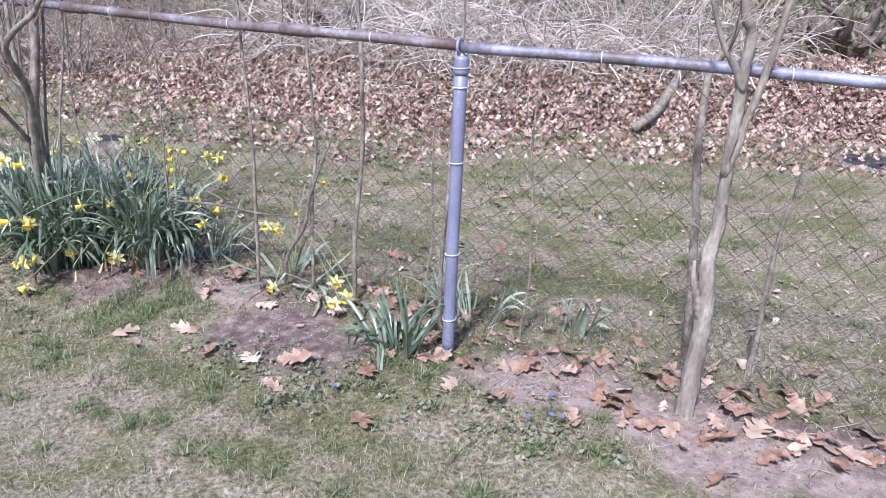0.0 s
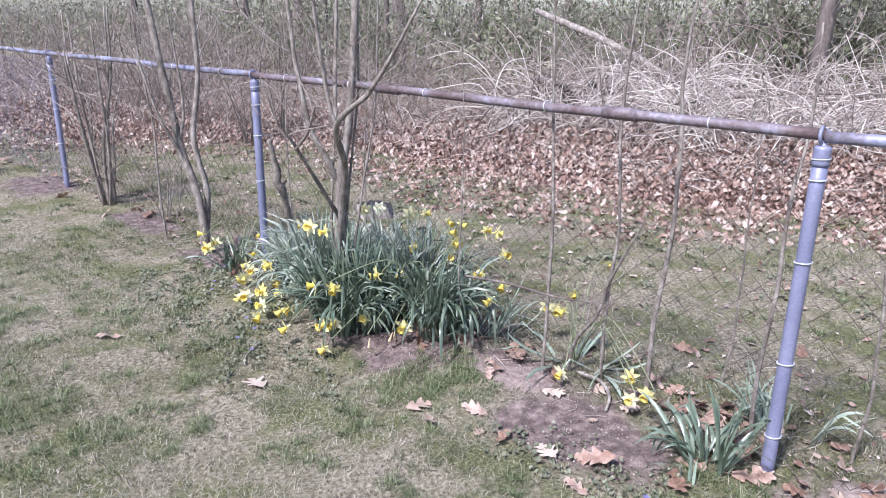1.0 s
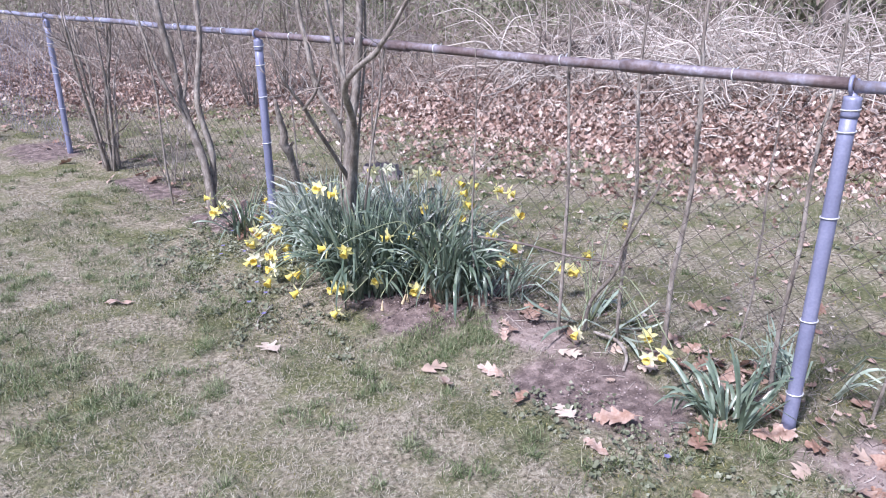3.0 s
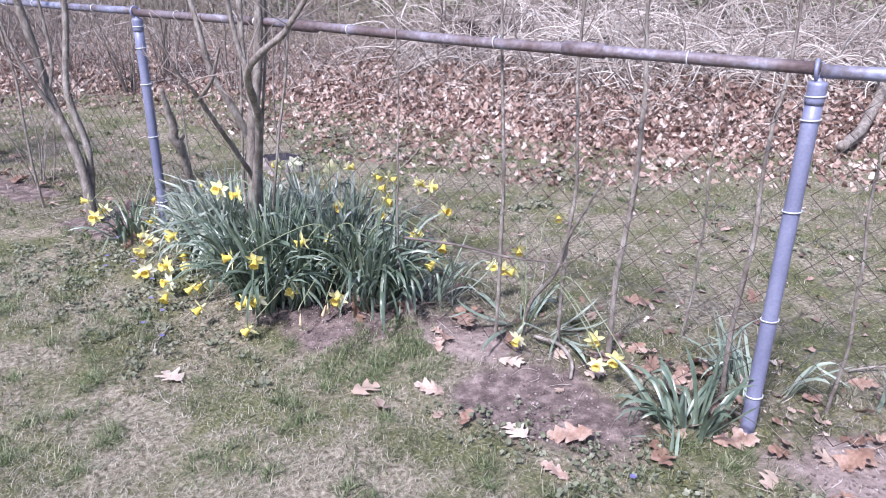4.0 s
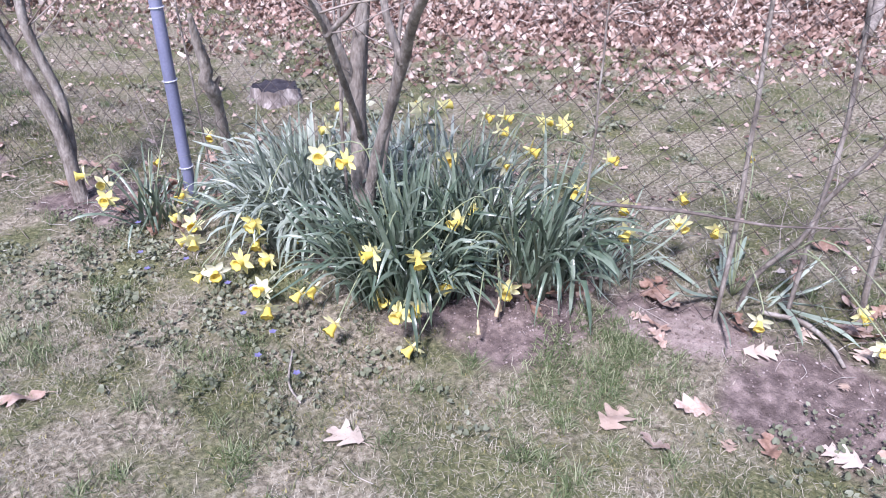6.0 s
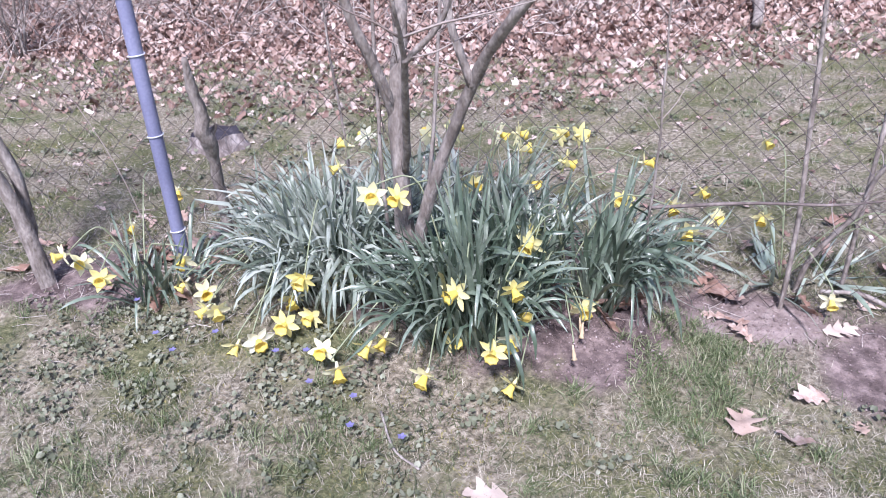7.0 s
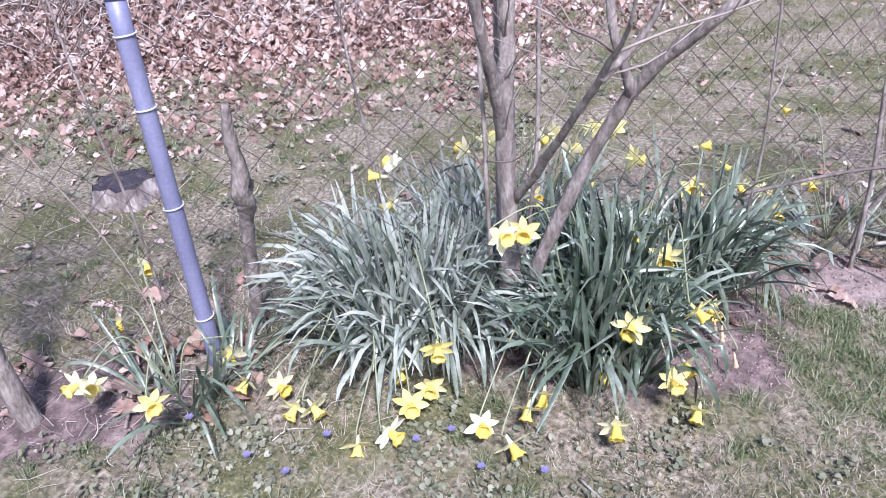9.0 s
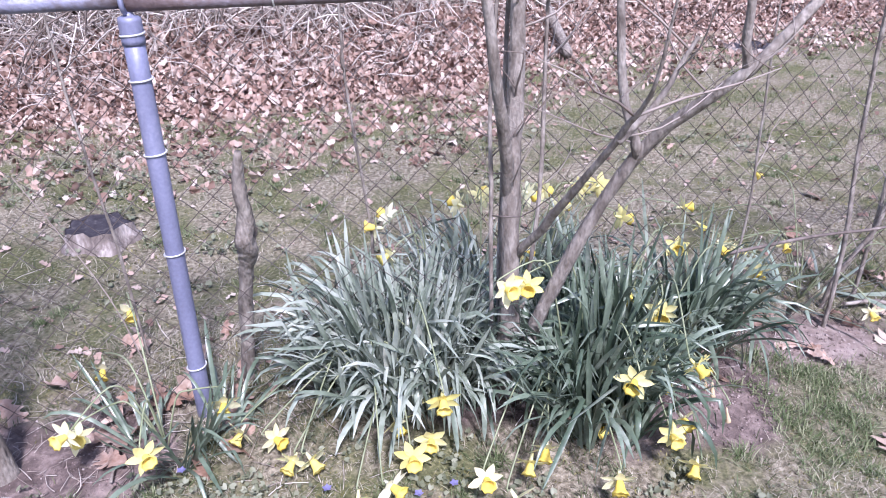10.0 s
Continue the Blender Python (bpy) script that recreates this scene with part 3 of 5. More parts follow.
def bush(base, stems, tall, spread, seed, label, name="shrub", leaves=0, material=BARK, r=0.01, leaf_size=0.03):
    rnd = np.random.RandomState(seed)
    b = np.array((*base, hz(*base)))
    t = thing(name, b, label, "shrub", "woodland shrubs" if leaves else "bare shrubs")
    pile, ends = Pile(), []
    for _ in range(stems):
        a, q = rnd.uniform(0, 2 * math.pi), rnd.uniform(0.2, 1) * spread
        p0 = np.array((math.cos(a), math.sin(a), 0)) * 0.08 * rnd.uniform(0, 1) + np.array((0, 0, -0.05))
        hh = tall * rnd.uniform(0.6, 1.1)
        P = [p0] + [p0 + np.array((math.cos(a) * q * s ** 1.3, math.sin(a) * q * s ** 1.3, hh * s)) + rnd.uniform(-0.04, 0.04, 3) for s in (0.33, 0.66, 1.0)]
        rr = r * rnd.uniform(0.6, 1.1)
        part("stem", raw("stem", *tube(P, (rr, rr * 0.8, rr * 0.4), 6, 4), material), t)
        twigs_from(pile, P, rr * 0.4, rnd, 7, tall * 0.3, 1, 0.15)
        C = curve_through(P, 6)
        ends.extend(C[len(C) // 5:])
    tagged(part("twig_mass", pile.mesh("twig_mass", TWIG), t, "thin bare twigs"), kind="stuff")
    if leaves:
        E = np.array(ends)
        c = E[rnd.randint(0, len(E), leaves)] + rnd.normal(0, 0.12 * tall * 0.6, (leaves, 3))
        c[:, 2] = np.abs(c[:, 2]) + 0.03
        V, F = leaf_cloud(c, leaf_size, rnd)
        tagged(part("crown", raw("crown", V, F, SHRUBLEAF), t, "small fresh green leaves"), kind="stuff")
    return t


def turns(n, rnd, tilt=math.pi):
    a, b, c = rnd.uniform(0, 2 * math.pi, n), rnd.uniform(-tilt, tilt, n), rnd.uniform(-tilt, tilt, n)
    ca, sa, cb, sb, cc, sc = np.cos(a), np.sin(a), np.cos(b), np.sin(b), np.cos(c), np.sin(c)
    M = np.zeros((n, 4, 4))
    M[:, 0, 0], M[:, 0, 1], M[:, 0, 2] = ca * cb, ca * sb * sc - sa * cc, ca * sb * cc + sa * sc
    M[:, 1, 0], M[:, 1, 1], M[:, 1, 2] = sa * cb, sa * sb * sc + ca * cc, sa * sb * cc - ca * sc
    M[:, 2, 0], M[:, 2, 1], M[:, 2, 2] = -sb, cb * sc, cb * cc
    M[:, 3, 3] = 1
    return M


def leaf_cloud(c, size, rnd):
    V = np.array([(-1, 0, 0), (-0.2, 0.45, 0.12), (1, 0, -0.1), (-0.2, -0.45, 0.12)])
    M = turns(len(c), rnd)
    M[:, :3, :3] *= (size * rnd.uniform(0.6, 1.3, len(c)))[:, None, None]
    M[:, :3, 3] = c
    return scatter("leaves", V, [(0, 1, 2), (0, 2, 3)], M, None)


bush((-1.52, 6.75), 9, 1.7, 0.5, 61, "clump of bare grey stems at the far fence post", r=0.017)
bush((-1.0, 6.0), 5, 0.9, 0.35, 62, "low bare shrub in the fence line", r=0.006)
bush((-2.9, 8.3), 8, 0.5, 0.35, 63, "small dark green shrub at the end of the fence", leaves=500, leaf_size=0.02)


# ---- tree stump ----
def stump(at, r, tall, label, seed):
    rnd = np.random.RandomState(seed)
    b = (*at, hz(*at))
    t = thing("tree_stump", b, label, "stump")
    n, V, F = 28, [], []
    prof = 1 + 0.12 * np.sin(np.arange(n) * 2 * math.pi * 5 / n) + rnd.uniform(-0.06, 0.06, n)
    rings = ((-0.05, 1.25), (0.02, 1.18), (0.4 * tall, 1.03), (0.85 * tall, 1.0), (tall, 0.97))
    for z, k in rings:
        for j in range(n):
            a = 2 * math.pi * j / n
            V.append((r * k * prof[j] * math.cos(a), r * k * prof[j] * math.sin(a), z + (rnd.uniform(-0.01, 0.012) if z == tall else 0)))
    for i in range(len(rings) - 1):
        for j in range(n):
            F.append((i * n + j, i * n + (j + 1) % n, (i + 1) * n + (j + 1) % n, (i + 1) * n + j))
    part("bark", raw("bark", V, F, STUMPSIDE), t, "flaking grey bark")
    top = [V[(len(rings) - 1) * n + j] for j in range(n)]
    W = [tuple(c * 0.985 for c in p[:2]) + (p[2] - 0.004,) for p in top] + [(p[0] * 0.5, p[1] * 0.5, tall - 0.012 + rnd.uniform(-0.006, 0.006)) for p in top] + [(0, 0, tall - 0.016)]
    G = [(j, (j + 1) % n, n + (j + 1) % n, n + j) for j in range(n)] + [(n + j, n + (j + 1) % n, 2 * n) for j in range(n)]
    part("cut_top", raw("cut_top", W, G, STUMPTOP), t, "dark weathered cut face")


stump((0.59, 5.93), 0.135, 0.085, "low old tree stump with dark weathered top", 5)
stump((5.9, 3.04), 0.24, 0.03, "low dark flat stump in the lawn", 6)


# ---- daffodils ----
def strap_leaf(az, length, width, el0, el1, twist, floor, base, rnd, segs=8):
    """A strap-shaped leaf that rises and arches over; three points across, keeled."""
    p, V = np.array(base, float), []
    side = np.array((-math.sin(az), math.cos(az), 0.0))
    k = rnd.uniform(1.5, 3.8)
    fold = rnd.uniform(0.35, 0.75) if rnd.rand() < 0.38 else 2.0
    bend = rnd.uniform(0.7, 1.7)
    for i in range(segs + 1):
        s = i / segs
        el = el0 + (el1 - el0) * s ** k
        if s > fold:
            el = max(-1.5, el - bend)
        d = np.array((math.cos(az) * math.cos(el), math.sin(az) * math.cos(el), math.sin(el)))
        up = np.cross(side, d)
        tw = twist * s
        across = side * math.cos(tw) + up * math.sin(tw)
        nrm = np.cross(d, across)
        w = width * (0.75 + 0.25 * min(1, s * 4)) * (1 if s < 0.75 else max(0.10, 1 - ((s - 0.75) / 0.25) ** 2))
        V.extend((p - across * w / 2, p + nrm * w * 0.16, p + across * w / 2))
        p = p + d * length / segs
        if p[2] < floor + 0.012:
            p[2] = floor + 0.012 + 0.01 * rnd.rand()
    F = []
    for i in range(segs):
        a = i * 3
        F += [(a, a + 1, a + 4, a + 3), (a + 1, a + 2, a + 5, a + 4)]
    return np.array(V), F


def foliage(owner, spread, count, length, rnd, material, singles=40, width=0.0135, el=(1.2, 1.56), droop=(-1.4, 0.4)):
    """Leaves of one clump: some are single parts, the rest one joined part."""
    pile = Pile()
    m = max(4, count // 15)
    qs, angs = np.sqrt(rnd.rand(m)), rnd.uniform(0, 2 * math.pi, m)
    tall, turn = rnd.uniform(0.72, 1.12, m), rnd.normal(0, 0.5, m)
    for i in range(count):
        k = rnd.randint(0, m)
        q = qs[k]
        p, r = spread[0] * q * math.cos(angs[k]) + rnd.normal(0, 0.022), spread[1] * q * math.sin(angs[k]) + rnd.normal(0, 0.022)
        b = np.array((p * U[0] + r * N[0], p * U[1] + r * N[1], -0.01))
        out = math.atan2(b[1], b[0]) if q > 0.25 else rnd.uniform(0, 2 * math.pi)
        az = out + turn[k] + rnd.normal(0, 0.8)
        e0 = rnd.uniform(*el) - 0.45 * q * q * rnd.rand()
        e1 = rnd.uniform(*droop) if rnd.rand() < 0.15 + 0.75 * q * q else rnd.uniform(0.75, 1.45)
        V, F = strap_leaf(az, length * tall[k] * rnd.uniform(0.65, 1.12), width * rnd.uniform(0.65, 1.2), e0, e1, rnd.uniform(-1.3, 1.3), -0.005, b, rnd)
        if i < singles:
            part("leaf", raw("leaf", V, F, material), owner)
        else:
            pile.add(V, F)
    if pile.n:
        tagged(part("foliage", pile.mesh("foliage", material), owner, "dense blue-green strap leaves"), kind="stuff")


def flower_meshes(petal, seed):
    """Six pointed petals with a stalk end, and a frilled trumpet; the flower faces +z."""
    rnd = np.random.RandomState(seed)
    V, F = [], []
    for k in range(6):
        a = k * math.pi / 3 + rnd.uniform(-0.12, 0.12)
        L, w = 0.044 * rnd.uniform(0.9, 1.1), 0.0112 * rnd.uniform(0.85, 1.1)
        rad, tan = np.array((math.cos(a), math.sin(a), 0)), np.array((-math.sin(a), math.cos(a), 0))
        lift = rnd.uniform(-0.012, 0.014)
        n0 = len(V)
        prof = ((0.1, 0.35, 0.0), (0.35, 0.95, 0.15), (0.6, 0.95, 0.5), (0.84, 0.5, 0.85), (1.0, 0.04, 1.0))
        tw = rnd.uniform(-0.5, 0.5)
        for s, ww, zz in prof:
            c = rad * L * s + np.array((0, 0, lift * zz + (0.002 if k % 2 else 0)))
            V.extend((c - tan * w * ww + np.array((0, 0, tw * w * ww * s)), c + np.array((0, 0, -0.003 * ww)), c + tan * w * ww - np.array((0, 0, tw * w * ww * s))))
        for i in range(len(prof) - 1):
            b = n0 + 3 * i
            F += [(b, b + 1, b + 4, b + 3), (b + 1, b + 2, b + 5, b + 4)]
    tv, tf = tube([(0, 0, -0.022), (0, 0, -0.010), (0, 0, 0.0)], (0.0035, 0.0045, 0.006), 6, 1)
    F += [tuple(i + len(V) for i in q) for q in tf]
    V.extend(tv)
    petals = raw("flower", V, F, petal)
    W, G, n = [], [], 14
    rings = ((0.002, 0.007), (0.010, 0.0095), (0.020, 0.0115), (0.027, 0.0135), (0.030, 0.0175), (0.0285, 0.0165), (0.018, 0.0100), (0.006, 0.0075))
    for i, (z, r) in enumerate(rings):
        for j in range(n):
            a = 2 * math.pi * j / n
            k = 1 + (0.13 if i in (4, 5) else 0.02) * math.sin(j * math.pi) + (0.1 * (j % 2) if i in (4, 5) else 0)
            W.append((r * k * math.cos(a), r * k * math.sin(a), z + (0.003 * (j % 2) if i == 4 else 0)))
    for i in range(len(rings) - 1):
        for j in range(n):
            G.append((i * n + j, i * n + (j + 1) % n, (i + 1) * n + (j + 1) % n, (i + 1) * n + j))
    G.append(tuple((len(rings) - 1) * n + j for j in range(n)))
    return petals, raw("trumpet", W, G, TRUMPET)


FLOWERS = [flower_meshes(PETAL, s) for s in range(5)]
PALE = [flower_meshes(PETAL_PALE, s) for s in range(5, 9)]


def withered_mesh():
    V, F = tube([(0, 0, -0.02), (0, 0, 0.0), (0, 0, 0.02), (0, 0, 0.034)], (0.003, 0.005, 0.007, 0.009), 7, 3, 0.3, np.random.RandomState(2))
    return raw("flower", V, F, WITHER)


WITHERED = withered_mesh()


def flower(owner, at, root, rnd, pale=False, withered=False, face=None, size=1.0):
    """A flower on its curved stalk; places in the world."""
    o = np.array(owner.location)
    p, q = np.array(at, float), np.array((*root, hz(*root)), float)
    out = p - q
    az = math.atan2(out[1], out[0]) if face is None else face
    az += rnd.uniform(-0.7, 0.7)
    el = rnd.uniform(-0.75, 0.2) if not withered else rnd.uniform(-1.5, -1.1)
    d = Vector((math.cos(az) * math.cos(el), math.sin(az) * math.cos(el), math.sin(el)))
    back = p - np.array(d) * 0.022
    flat = math.hypot(out[0], out[1])
    top = max(p[2] + 0.04, min(0.42, p[2] + 0.35 * flat))
    mid = q + (back - q) * 0.5
    mid[2] = max(mid[2], top)
    stalk = [q, q + (mid - q) * 0.55 + np.array((0, 0, 0.06)), mid, back + np.array((0, 0, 0.018)) - np.array(d) * 0.012, back]
    part("stem", raw("stem", tube(stalk, (0.0028, 0.0025, 0.002), 5, 4)[0] - o, tube(stalk, (0.0028, 0.0025, 0.002), 5, 4)[1], STEMGREEN), owner, "pale green flower stem")
    if withered:
        f = part("flower", WITHERED, owner, "withered papery brown flower")
    else:
        petals, trumpet = (PALE if pale else FLOWERS)[rnd.randint(0, 4)]
        f = part("flower", petals, owner, "pale yellow daffodil flower" if pale else "yellow daffodil flower")
    m = d.to_track_quat("Z", "Y").to_matrix().to_4x4() @ pose(0, 0, 0, 0, 0, rnd.uniform(0, 60))
    s = rnd.uniform(1.0, 1.2) * size * (0.75 if withered else 1.0)
    f.matrix_basis = Matrix.Translation(Vector(p - o)) @ m @ Matrix.Scale(s, 4)
    if not withered:
        part("trumpet", trumpet, f, "deep yellow trumpet")


def clump(centre, spread, count, length, seed, label, material=LEAFGREEN, singles=40, **kw):
    rnd = np.random.RandomState(seed)
    at = np.array((*centre, hz(*centre)))
    c = thing("daffodil_clump", at, label, "daffodils", "daffodils along the fence")
    foliage(c, spread, count, length, rnd, material, singles, **kw)
    return c


CL = "clump of arching blue-green daffodil leaves in bare earth"
c_left = clump((0.02, 4.24), (0.23, 0.23), 900, 0.43, 21, "broad clump of arching daffodil leaves with drooping yellow flowers", singles=90, droop=(-1.5, 0.1))
c_mid = clump((0.07, 3.66), (0.16, 0.16), 380, 0.44, 22, "dark daffodil clump at the tree's foot with yellow flowers", LEAFDARK, singles=90, droop=(-1.5, 0.1))
c_right = clump((0.36, 3.61), (0.26, 0.18), 480, 0.45, 23, CL, LEAFDARK, singles=90, droop=(-1.5, 0.2))
c_back = clump((0.47, 4.08), (0.32, 0.21), 380, 0.43, 24, CL + " behind the fence", singles=40)
c_post = clump((-0.47, 4.72), (0.18, 0.12), 70, 0.32, 25, "sparse daffodil tuft with pale flowers beside the post", LEAFDARK, singles=70, width=0.011, el=(0.55, 1.35), droop=(-1.4, 0.1))
c_edge = clump((0.66, 3.36), (0.14, 0.12), 70, 0.34, 30, "thin straggling daffodil leaves at the clump's edge", LEAFPALE, 70, width=0.009, el=(0.7, 1.3), droop=(-1.4, 0.0))
c_thin = clump((0.98, 3.05), (0.14, 0.07), 26, 0.34, 26, "flattened sparse daffodil tuft with pale leaves", LEAFPALE, 30, el=(0.15, 0.8), droop=(-1.0, -0.1))
c_dark = clump((1.11, 2.19), (0.045, 0.04), 44, 0.29, 27, "small dark green daffodil tuft beside the steel post", LEAFDARK, singles=40, width=0.015, droop=(-1.4, 0.4), el=(0.9, 1.5))
c_far = clump((1.52, 2.34), (0.14, 0.08), 40, 0.26, 28, "pale green leaf tuft behind the steel post", LEAFPALE, 40, width=0.011, el=(1.0, 1.5), droop=(-0.6, 1.0))
c_far2 = clump((1.83, 2.0), (0.05, 0.03), 9, 0.24, 29, "pale upright leaf tuft behind the fence", LEAFPALE, 9, width=0.02, el=(1.3, 1.5), droop=(0.9, 1.3))
c_cut = clump((0.96, 2.13), (0.04, 0.02), 4, 0.13, 34, "few cut-off pale leaf stubs in the lawn", LEAFPALE, 4, width=0.016, el=(1.2, 1.5), droop=(0.9, 1.3))

frnd = np.random.RandomState(77)
TO_GARDEN = math.atan2(-N[1], -N[0])
for x, y, z, pale in ((-0.26, 4.15, 0.12, 0), (-0.35, 4.07, 0.10, 0), (-0.26, 4.05, 0.09, 0), (-0.44, 4.09, 0.08, 1), (-0.47, 4.17, 0.04, 0), (-0.42, 4.53, 0.11, 1), (-0.40, 4.44, 0.10, 0), (-0.45, 4.36, 0.09, 1), (-0.44, 4.31, 0.10, 1), (-0.12, 4.09, 0.13, 0), (-0.09, 4.06, 0.15, 0), (-0.31, 4.0, 0.27, 0)):
    flower(c_left, (x, y, z), (0.0 + frnd.uniform(-0.1, 0.1), 4.25 + frnd.uniform(-0.15, 0.15)), frnd, pale, face=TO_GARDEN)
for x, y, z, pale in ((-0.36, 3.87, 0.10, 0), (-0.27, 3.78, 0.10, 0), (-0.23, 3.75, 0.12, 1), (-0.38, 3.79, 0.08, 1), (-0.26, 3.56, 0.10, 0), (-0.04, 3.65, 0.06, 0), (-0.10, 3.90, 0.49, 0), (-0.03, 3.86, 0.47, 0), (-0.12, 3.56, 0.3, 0)):
    flower(c_mid, (x, y, z), (0.06 + frnd.uniform(-0.08, 0.08), 3.75 + frnd.uniform(-0.1, 0.1)), frnd, pale, face=TO_GARDEN)
for x, y, z, pale in ((-0.05, 3.42, 0.33, 0), (-0.10, 3.45, 0.14, 0), (-0.05, 3.43, 0.16, 1), (-0.10, 3.38, 0.06, 0), (0.17, 3.52, 0.34, 0), (0.10, 3.50, 0.14, 0), (0.27, 3.39, 0.12, 0), (0.30, 3.62, 0.3, 0), (0.68, 3.50, 0.30, 0), (0.74, 3.36, 0.30, 0), (0.64, 3.24, 0.28, 0)):
    flower(c_right, (x, y, z), (0.38 + frnd.uniform(-0.1, 0.1), 3.62 + frnd.uniform(-0.1, 0.1)), frnd, pale, face=TO_GARDEN)
for x, y, z in ((0.22, 3.37, 0.10), (0.28, 3.44, 0.10), (0.09, 3.31, 0.10), (0.20, 3.35, 0.1)):
    flower(c_right, (x, y, z), (0.38, 3.6), frnd, withered=True)
for x, y, z, pale in ((0.49, 4.22, 0.44, 0), (0.56, 4.16, 0.45, 0), (0.66, 4.02, 0.44, 1), (0.72, 3.98, 0.43, 0), (0.82, 3.86, 0.42, 0), (0.86, 3.80, 0.42, 0), (0.35, 4.42, 0.43, 1), (0.27, 4.43, 0.42, 1), (0.14, 4.33, 0.40, 1), (0.63, 3.9, 0.41, 0), (0.6, 3.69, 0.42, 0), (0.46, 3.98, 0.31, 0), (0.62, 3.84, 0.3, 1), (0.8, 3.5, 0.4, 0)):
    flower(c_back, (x, y, z), (0.45 + 0.5 * (x - 0.45), 4.12 + 0.5 * (y - 4.12)), frnd, pale)
for x, y, z, pale in ((-0.33, 5.06, 0.13, 1), (-0.67, 4.84, 0.22, 0), (-0.64, 4.64, 0.19, 0), (-0.37, 4.61, 0.15, 1), (-0.05, 5.2, 0.14, 1), (-0.6, 4.9, 0.14, 0)):
    flower(c_post, (x, y, z), (-0.47, 4.74), frnd, pale, face=TO_GARDEN)
for x, y, z, pale in ((0.955, 3.13, 0.24, 0), (1.0, 3.3, 0.17, 0), (1.15, 3.42, 0.19, 0), (0.94, 3.28, 0.2, 0), (0.82, 2.84, 0.09, 1), (1.03, 2.65, 0.14, 0), (1.02, 2.50, 0.14, 0), (0.98, 2.55, 0.1, 1), (1.24, 3.25, 0.4, 0)):
    flower(c_thin, (x, y, z), (0.98, 3.04), frnd, pale, face=TO_GARDEN, size=0.85)


# ---- fallen leaves ----
def oak_leaf(seed, size=0.15, lobes=4, deep=0.5, curl=0.5, maple=False, n=15, half=2):
    """A lobed dry leaf, ribbed along its middle and curled; lies about z = 0, stalk along -x."""
    rnd = np.random.RandomState(seed)
    k1, k2, k3, k4 = rnd.uniform(-1, 1) * curl, rnd.uniform(0.2, 1) * curl, rnd.uniform(-1, 1) * curl, rnd.uniform(0, 6)
    ph = rnd.uniform(-0.25, 0.25, 2)
    amp = rnd.uniform(0.85, 1.15, (2, lobes + 2))

    def outline(s, side):
        env = (0.46 if maple else 0.30) * math.sin(math.pi * min(1.0, (0.10 if not maple else 0.16) + 0.9 * s)) ** 0.75
        q = s * lobes + ph[side]
        lobe = 0.5 - 0.5 * math.cos(2 * math.pi * q)
        w = env * (1 - deep + deep * lobe ** 0.8) * amp[side][int(max(0, q)) % (lobes + 2)]
        return s + 0.55 * w * (0.5 + 0.5 * lobe) - 0.04, w

    def lift(x, y):
        return 0.9 * k2 * y * y + 0.35 * k1 * (x - 0.5) ** 2 + 0.5 * k3 * (x - 0.4) * y + 0.025 * math.sin(9 * x + 8 * y + k4) * (1 + curl)

    P = []
    for i in range(n + 1):
        s = i / n
        xl, wl = outline(s, 0)
        xr, wr = outline(s, 1)
        row = [(s + (xl - s) * k / half, wl * k / half) for k in range(half, 0, -1)] + [(s, 0.0)] + [(s + (xr - s) * k / half, -wr * k / half) for k in range(1, half + 1)]
        P.extend(row)
    c = 2 * half + 1
    V = [(x - 0.5, y, lift(x, y)) for x, y in P]
    lo = min(v[2] for v in V)
    V = [(x * size, y * size, (z - lo) * size + 0.002) for x, y, z in V]
    F = []
    for i in range(n):
        for k in range(c - 1):
            a = i * c + k
            F += [(a, a + c, a + c + 1), (a, a + c + 1, a + 1)]
    m = half
    tv, tf = tube([(-0.5 * size, 0, V[m][2] + 0.001), (-0.62 * size, 0.01 * size, V[m][2] + 0.003), (-0.74 * size, 0.03 * size, V[m][2])], (0.0012, 0.001), 3, 2)
    F += [tuple(i + len(V) for i in q) for q in tf]
    return np.array(V + [tuple(v) for v in tv]), F


LEAVES = [raw("fallen_leaf", *oak_leaf(s, 0.125 + 0.012 * (s % 3), 3 + s % 2, 0.5 + 0.07 * (s % 4), 0.4 + 0.35 * (s % 4)), DRYLEAF) for s in range(9)]
PALES = [raw("fallen_leaf", *oak_leaf(20 + s, 0.112, 3 + s % 2, 0.72, 0.2, True), PALELEAF) for s in range(4)]
lrnd = np.random.RandomState(31)


def fallen(x, y, scale=1.0, pale=False, turn=None, tilt=18):
    ob = thing("fallen_leaf", (0, 0, 0), "pale buff dry lobed leaf lying on the ground" if pale else "curled brown dry oak leaf lying on the ground", "leaf", "fallen leaves", (PALES if pale else LEAVES)[lrnd.randint(0, 4 if pale else 9)])
    a = lrnd.uniform(0, 360) if turn is None else turn
    ob.matrix_basis = Matrix.Translation((x, y, hz(x, y) + 0.010)) @ pose(0, 0, 0, lrnd.uniform(-tilt, tilt), lrnd.uniform(-tilt, tilt), a) @ Matrix.Scale(scale * lrnd.uniform(0.9, 1.1), 4)


